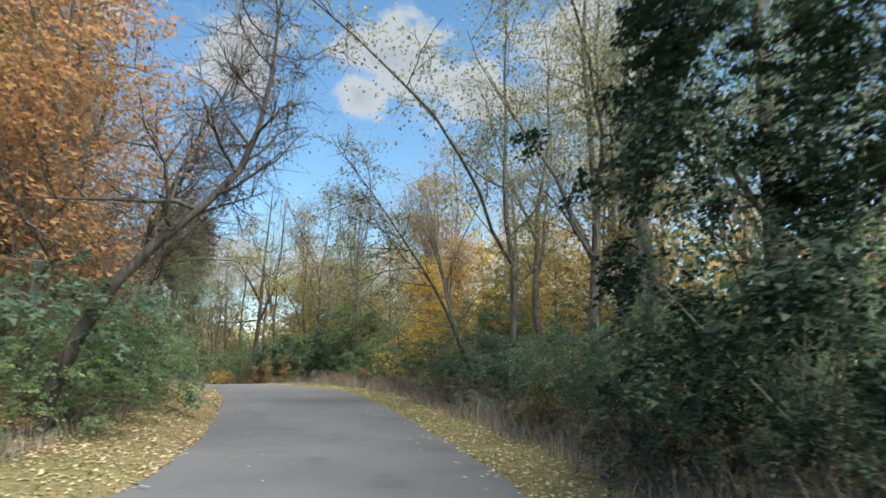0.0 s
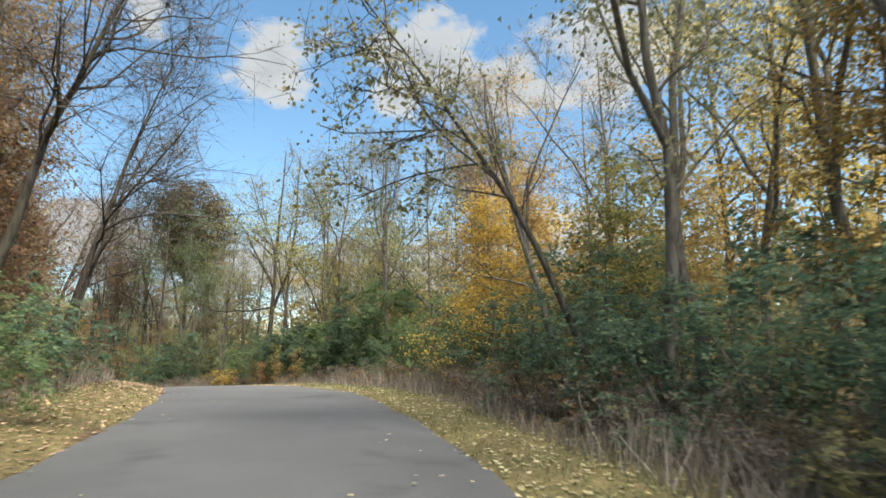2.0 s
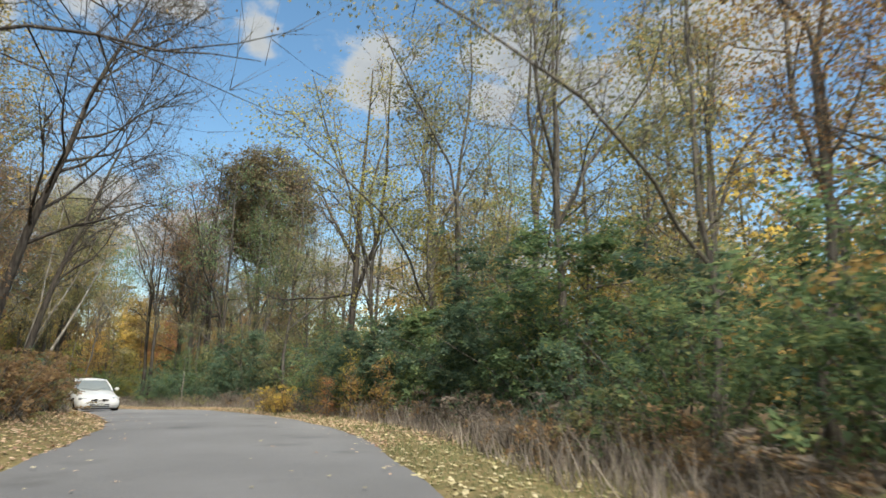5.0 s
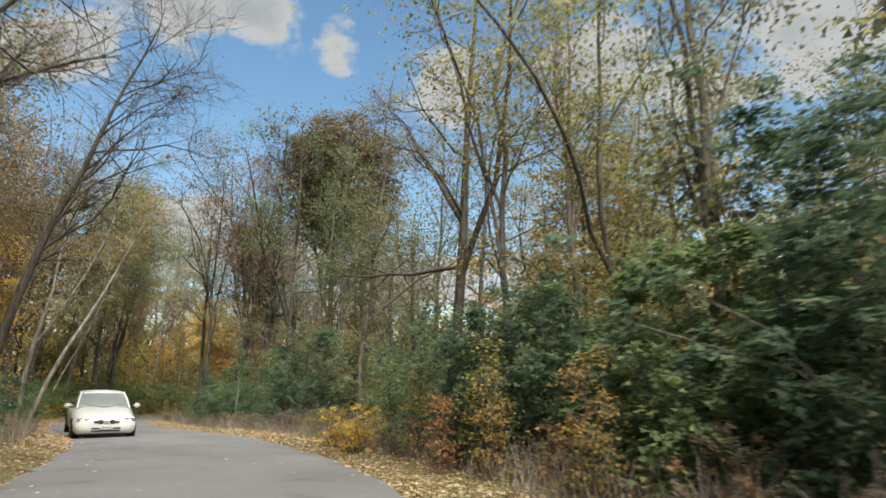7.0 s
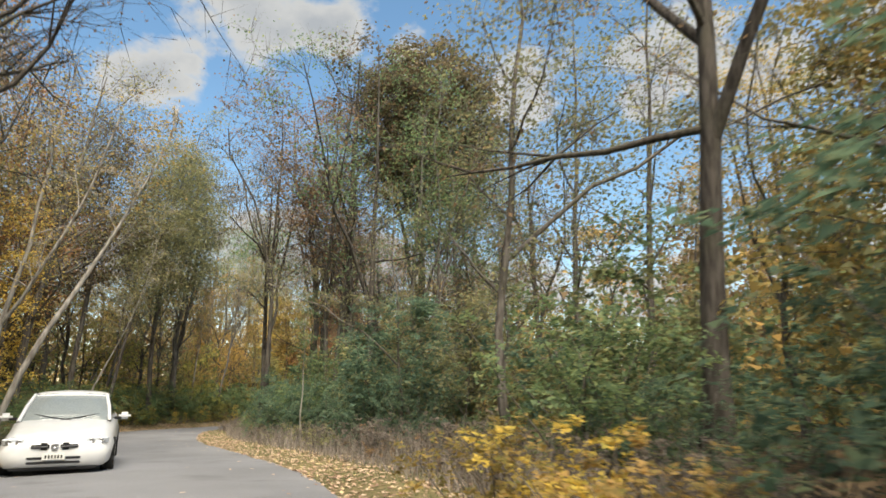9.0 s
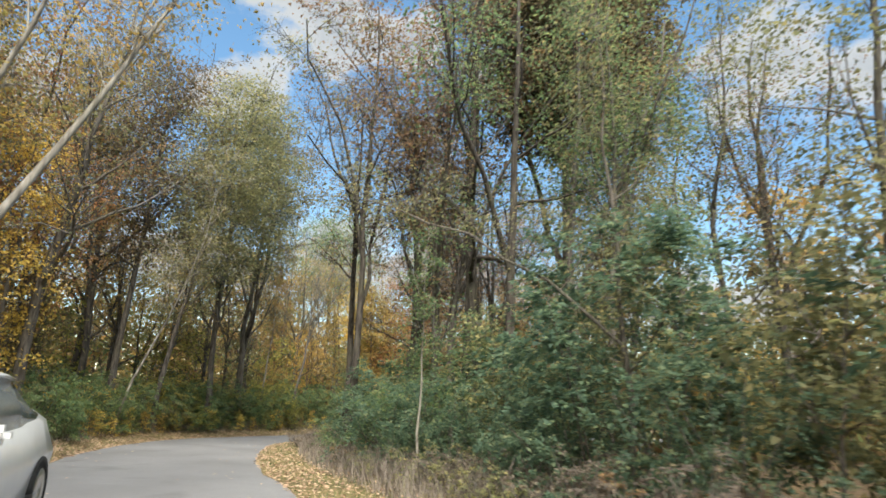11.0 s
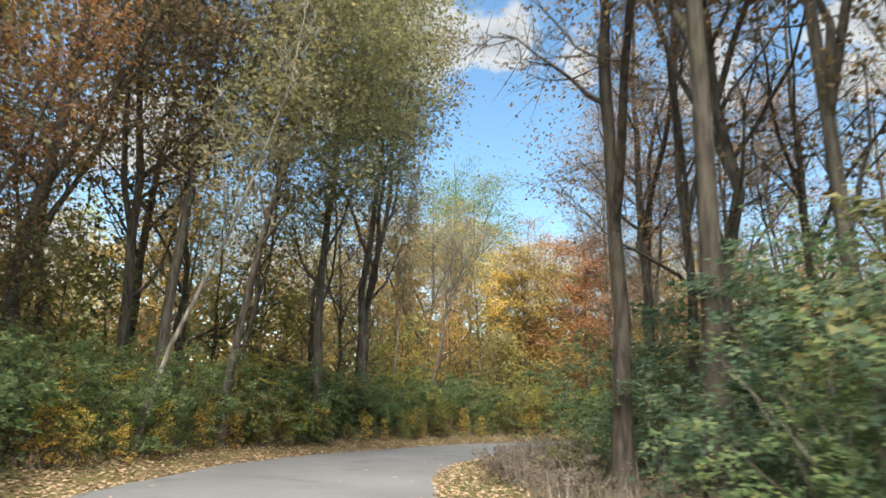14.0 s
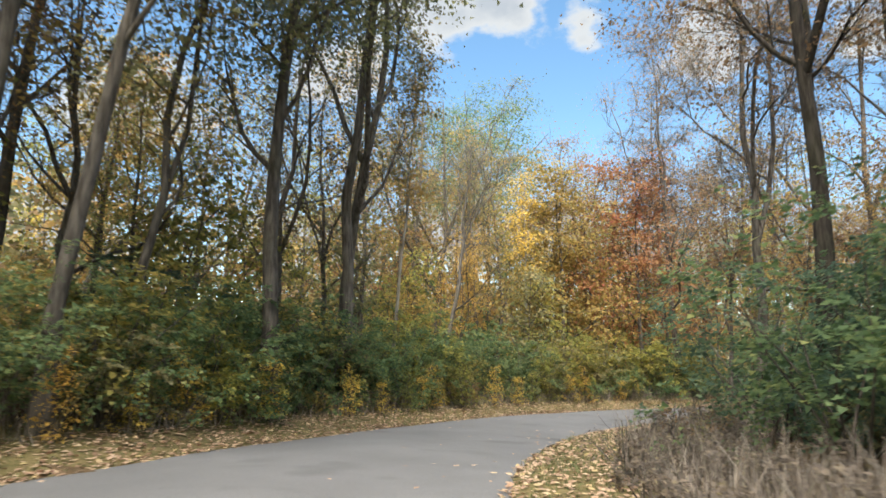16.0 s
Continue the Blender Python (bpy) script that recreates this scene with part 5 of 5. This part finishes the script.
def turf_and_weeds():
    rng = np.random.default_rng(21)
    p = np.concatenate([strip_points(rng, 16000, 1, 40, 0.0, 1.9, 1), strip_points(rng, 18000, 40, 100, 0.0, 1.9, 1), strip_points(rng, 24000, 1, 112, 0.0, 1.8, -1)])
    v, f = blades(rng, p, 0.07, 0.006, 0.5)
    tagged(new("verge_grass", mesh_of("verge_grass", v, f, GRASS)), "short yellowing grass on the road verge", "grass", kind="stuff")
    p = np.concatenate([strip_points(rng, 22000, 1, 104, 1.15, 2.9, 1), strip_points(rng, 7000, 1, 45, 1.5, 3.2, -1), strip_points(rng, 8000, 45, 116, 0.85, 2.4, -1)])
    v, f = blades(rng, p, 0.5, 0.009, 0.3)
    tagged(new("dry_weeds", mesh_of("dry_weeds", v, f, STRAW)), "dry brown weeds in front of the bushes", "weeds", kind="stuff")
    litter = ((FALLEN, "tan and orange fallen leaves on the verges", [(13500, 34, 100, 1, 1.7, 1.3), (7500, 9, 50, -1, 2.2, 1.0), (19000, 50, 116, -1, 1.2, 1.2)], [(170, 30, 100, 1), (200, 30, 110, -1)]),
              (PALE_FALLEN, "pale yellow fallen leaves on the grassy verges", [(4600, 1, 42, 1, 1.7, 1.2), (1500, 1, 14, -1, 2.0, 1.2)], [(90, 1, 36, 1), (70, 1, 36, -1)]))
    for mat, label, strips, loose in litter:
        p = np.concatenate([strip_points(rng, n, a, b, -0.03, hi, side, power) for n, a, b, side, hi, power in strips] + [strip_points(rng, n, a, b, -2.4, 0, side, 0.35) for n, a, b, side in loose])
        p[:, 2] += 0.014
        road_part = np.zeros(len(p), bool)
        road_part[-sum(row[0] for row in loose):] = True
        p[road_part, 2] += 0.045
        v, f = leaf_quads(rng, p, 0.09, 3.0)
        v[:, 2] = np.repeat(p[:, 2], 4) + np.abs(v[:, 2] - np.repeat(p[:, 2], 4)) * np.where(np.repeat(road_part, 4), 0.15, 0.4)
        tagged(new("fallen_leaves", mesh_of("fallen_leaves", v, f, mat)), label, "leaves", kind="stuff")
    for s in np.arange(10, 48, 0.7):
        x, y = along(s, -rng.uniform(2.2, 3.0))
        dry_shrub(int(rng.integers(0, 3)), x, y, "rust" if rng.random() < 0.75 else "umber", rng.uniform(0.6, 0.95), rng.uniform(0, 360))
    for s in np.arange(5, 62, 0.8):
        x, y = along(s, rng.uniform(2.0, 2.7))
        dry_shrub(int(rng.integers(0, 3)), x, y, "withered" if rng.random() < 0.7 else "rust", rng.uniform(0.7, 1.0), rng.uniform(0, 360))
    for s in np.arange(5, 108, 0.9):
        x, y = along(s, rng.uniform(1.6, 2.3))
        if rng.random() < 0.8 and s < 104:
            dry_shrub(int(rng.integers(0, 3)), x, y, "withered" if rng.random() < 0.65 else "rust" if rng.random() < 0.5 else "olive", rng.uniform(0.45, 0.85), rng.uniform(0, 360))
        x, y = along(s, -rng.uniform(1.2, 1.9) - (0.9 if s < 45 else 0))
        if rng.random() < 0.6:
            dry_shrub(int(rng.integers(0, 3)), x, y, ["rust", "olive", "gold", "green"][rng.integers(0, 4)], rng.uniform(0.45, 0.8), rng.uniform(0, 360))


turf_and_weeds()
tagged(new("shrub_stems", DRY_WOOD.mesh("shrub_stems", BARK)), "tangled thin stems of dry shrubs on the verges", "shrubs", kind="stuff")
for tone, parts in DRY_LEAVES.items():
    v = np.concatenate(parts)
    tagged(new("dry_shrubs", mesh_of("dry_shrubs", v, np.arange(len(v)).reshape(-1, 3), LEAF[tone])), f"low dry shrubs with {TONE[tone]} leaves on the verges", "shrubs", kind="stuff")


# ---- the white car that comes up the road ----
def paint():
    m, nt, b = material("white_car_paint", 0.28)
    n = noise_tex(nt, 3, 4)
    r = ramp(nt, [(0.3, (0.60, 0.605, 0.61)), (0.7, (0.68, 0.685, 0.69))])
    nt.links.new(n.outputs["Fac"], r.inputs[0])
    nt.links.new(r.outputs[0], b.inputs["Base Color"])
    b.inputs["Coat Weight"].default_value = 0.6
    b.inputs["Coat Roughness"].default_value = 0.06
    return m


def plain(name, colour, rough, metal=0.0):
    m, nt, b = material(name, rough, metal)
    n = noise_tex(nt, 40, 3)
    r = ramp(nt, [(0.3, tuple(c * 0.85 for c in colour)), (0.7, tuple(min(1, c * 1.1) for c in colour))])
    nt.links.new(n.outputs["Fac"], r.inputs[0])
    nt.links.new(r.outputs[0], b.inputs["Base Color"])
    return m


# the glass's grey base colour stands in for the sky reflected in it
PAINT, GLASS = paint(), plain("reflection_grey_glass", (0.20, 0.225, 0.23), 0.06)
RUBBER, ALLOY, BLACK = plain("tyre_rubber", (0.02, 0.02, 0.02), 0.85), plain("alloy", (0.55, 0.55, 0.56), 0.3, 1.0), plain("black_plastic", (0.02, 0.02, 0.022), 0.5)
LAMP_GLASS, PLATE = plain("headlight_glass", (0.55, 0.58, 0.62), 0.1), plain("plate_white", (0.7, 0.7, 0.66), 0.4)


def loft(sections, mat, name, smooth=True):
    """A closed skin through rings of equal length."""
    rings = np.array(sections, float)
    m, k = rings.shape[:2]
    i = np.arange(m - 1)[:, None] * k
    j = np.arange(k)[None]
    n = (j + 1) % k
    quads = np.stack([i + j, i + n, i + k + n, i + k + j], -1).reshape(-1, 4)
    bm = bmesh.new()
    vs = [bm.verts.new(p) for p in rings.reshape(-1, 3)]
    for q in quads:
        bm.faces.new([vs[a] for a in q])
    bm.faces.new(vs[:k][::-1])
    bm.faces.new(vs[-k:])
    bmesh.ops.recalc_face_normals(bm, faces=bm.faces)
    me = bpy.data.meshes.new(name)
    bm.to_mesh(me)
    bm.free()
    me.polygons.foreach_set("use_smooth", np.full(len(me.polygons), smooth))
    me.materials.append(mat)
    return me


def rounded_box(name, size, at, mat, edge=0.02, turn=(0, 0, 0)):
    bm = bmesh.new()
    bmesh.ops.create_cube(bm, size=1)
    bmesh.ops.scale(bm, vec=size, verts=bm.verts)
    bmesh.ops.bevel(bm, geom=bm.edges[:], offset=min(edge, min(size) * 0.45), segments=2, affect="EDGES")
    bm.transform(pose(*at, *turn))
    me = bpy.data.meshes.new(name)
    bm.to_mesh(me)
    bm.free()
    me.materials.append(mat)
    return me


def disc(name, radius, thick, at, mat, inner=0.0):
    """A wheel-like ring that turns round the y axis."""
    prof = [(radius * 0.62 if inner == 0 else inner, -thick / 2), (radius * 0.95, -thick / 2), (radius, -thick * 0.3), (radius, thick * 0.3), (radius * 0.95, thick / 2), (radius * 0.62 if inner == 0 else inner, thick / 2)]
    n = 28
    rings = []
    for k in range(n + 1):
        a = 2 * math.pi * k / n
        rings.append([(at[0] + math.cos(a) * r, at[1] + w, at[2] + math.sin(a) * r) for r, w in prof])
    return loft(rings, mat, name)


def build_car(m):
    car = new("car")
    car.empty_display_size = 0.5

    def ring(x, w0, w1, w2, z0, z1, z2, z3):
        half = [(w0 * 0.9, z0), (w0, z0 + 0.08), (w1, z1), (w2, z2), (w2 * 0.82, z3), (w2 * 0.4, z3 + 0.02)]
        return [(x, w, z) for w, z in half] + [(x, -w, z) for w, z in half[::-1]]
    # nose at +x
    body = loft([ring(2.27, 0.50, 0.55, 0.45, 0.30, 0.42, 0.52, 0.60), ring(2.18, 0.74, 0.78, 0.68, 0.22, 0.45, 0.60, 0.68), ring(1.95, 0.83, 0.86, 0.76, 0.20, 0.50, 0.66, 0.75),
                 ring(1.35, 0.86, 0.90, 0.80, 0.20, 0.58, 0.76, 0.86), ring(0.80, 0.87, 0.90, 0.83, 0.20, 0.60, 0.86, 0.93), ring(0.0, 0.87, 0.90, 0.84, 0.20, 0.62, 0.90, 0.94),
                 ring(-0.9, 0.87, 0.90, 0.84, 0.20, 0.62, 0.92, 0.96), ring(-1.6, 0.86, 0.89, 0.80, 0.22, 0.64, 0.94, 1.02), ring(-2.1, 0.80, 0.84, 0.72, 0.26, 0.62, 0.94, 1.03), ring(-2.25, 0.70, 0.74, 0.62, 0.36, 0.60, 0.84, 0.92)], PAINT, "body")
    part_mesh("body", body, car)

    def cab(x, w0, w1, z0, z1):
        half = [(w0, z0), (w0 * 0.5 + w1 * 0.5 + 0.02, (z0 + z1) / 2), (w1, z1), (w1 * 0.5, z1 + 0.015)]
        return [(x, w, z) for w, z in half] + [(x, -w, z) for w, z in half[::-1]]

    def dome(x, w, z0, z1):
        half = [(w, z0), (w * 0.97, z0 * 0.55 + z1 * 0.45), (w * 0.82, z0 * 0.22 + z1 * 0.78), (w * 0.5, z1), (w * 0.2, z1 + 0.012)]
        return [(x, a, z) for a, z in half] + [(x, -a, z) for a, z in half[::-1]]
    part_mesh("cabin_glass", loft([cab(0.92, 0.74, 0.70, 0.88, 0.90), cab(0.55, 0.78, 0.66, 0.90, 1.14), cab(0.05, 0.80, 0.60, 0.90, 1.385), cab(-0.9, 0.80, 0.60, 0.92, 1.40), cab(-1.5, 0.76, 0.62, 0.96, 1.16), cab(-1.75, 0.72, 0.66, 1.0, 1.03)], GLASS, "cabin_glass"), car, "windscreen and windows greyed with a painted sky reflection")
    part_mesh("roof", loft([dome(0.12, 0.66, 1.34, 1.375), dome(-0.1, 0.665, 1.355, 1.425), dome(-0.45, 0.665, 1.36, 1.445), dome(-0.8, 0.66, 1.36, 1.435), dome(-1.12, 0.65, 1.33, 1.375)], PAINT, "roof"), car)
    for side in (-1, 1):
        w = Wood()
        w.tube([(0.96, side * 0.75, 0.90), (0.5, side * 0.70, 1.16), (0.08, side * 0.63, 1.37)], (0.035, 0.035, 0.035), 6)
        part_mesh("windscreen_pillar", w.mesh("windscreen_pillar", PAINT), car)
        mirror = part_mesh("mirror", rounded_box("mirror", (0.14, 0.22, 0.14), (0.62, side * 1.0, 0.98), PAINT, 0.05), car)
        part_mesh("mirror_arm", rounded_box("mirror_arm", (0.06, 0.14, 0.05), (0.64, side * 0.88, 0.94), BLACK, 0.01), mirror)
        lamp = part_mesh("headlight", loft([[(2.05, side * 0.80, 0.58), (2.10, side * 0.80, 0.68), (2.02, side * 0.60, 0.72), (2.16, side * 0.44, 0.69), (2.20, side * 0.44, 0.61), (2.14, side * 0.62, 0.57)],
                                           [(2.09, side * 0.78, 0.59), (2.13, side * 0.78, 0.67), (2.15, side * 0.60, 0.70), (2.22, side * 0.46, 0.68), (2.24, side * 0.46, 0.62), (2.19, side * 0.62, 0.58)]], LAMP_GLASS, "headlight", False), car, "clear headlight")
        for off in (0.53, 0.68):
            part_mesh("bulb", disc("bulb", 0.055, 0.03, (0, 0, 0), ALLOY, 0.01), lamp).matrix_basis = pose(2.20 - (off - 0.53) * 0.3, side * off, 0.635, 0, 0, 90)
        part_mesh("fog_light", disc("fog_light", 0.055, 0.03, (0, 0, 0), LAMP_GLASS, 0.01), car).matrix_basis = pose(2.19, side * 0.62, 0.36, 0, 0, 90)
        for x in (1.38, -1.42):
            wheel = part_mesh("wheel", disc("tyre", 0.32, 0.21, (x, side * 0.80, 0.32), RUBBER), car, "black tyre")
            rim = disc("rim", 0.205, 0.12, (x, side * 0.845, 0.32), ALLOY, 0.03)
            part_mesh("rim", rim, wheel, "silver alloy rim")
    for side in (-1, 1):
        grille = part_mesh("grille", rounded_box("grille", (0.08, 0.29, 0.12), (2.258, side * 0.225, 0.565), BLACK, 0.03, (0, 0, side * 7)), car, "black half of the split grille")
        part_mesh("grille_bar", rounded_box("grille_bar", (0.02, 0.26, 0.012), (2.296, side * 0.225, 0.565), ALLOY, 0.004, (0, 0, side * 7)), grille)
    part_mesh("badge", disc("badge", 0.06, 0.03, (0, 0, 0), ALLOY, 0.01), car, "plain round badge").matrix_basis = pose(2.29, 0, 0.565, 0, 0, 90)
    for z in (0.30, 0.375):
        part_mesh("intake", rounded_box("intake", (0.08, 0.80, 0.04), (2.25, 0, z), BLACK, 0.012), car, "black lower air intake")
    part_mesh("lip", rounded_box("lip", (0.3, 1.3, 0.06), (2.05, 0, 0.20), BLACK, 0.02), car, "black lower lip")
    plate = part_mesh("number_plate", rounded_box("number_plate", (0.02, 0.34, 0.11), (2.305, 0, 0.40), PLATE, 0.008), car, "white plate")
    for k in range(6):
        part_mesh("plate_bar", rounded_box("plate_bar", (0.006, 0.026, 0.055), (2.317, -0.115 + k * 0.046, 0.40), BLACK, 0.002), plate)
    for side in (-1, 1):
        w = Wood()
        w.tube([(0.98, side * 0.10, 0.925), (0.86, side * -0.25, 0.975), (0.72, side * -0.55, 1.03)], (0.010, 0.010, 0.008), 5)
        part_mesh("wiper", w.mesh("wiper", BLACK), car)
    car.matrix_basis = m
    tagged(car, "white sedan driving up the park road towards the viewer", "car")


CAR_X, CAR_Y = -26.5, 49.2
build_car(pose(CAR_X, CAR_Y, float(road_at([CAR_X], [CAR_Y])[1][0]) + 0.035, 0, 0, -38))
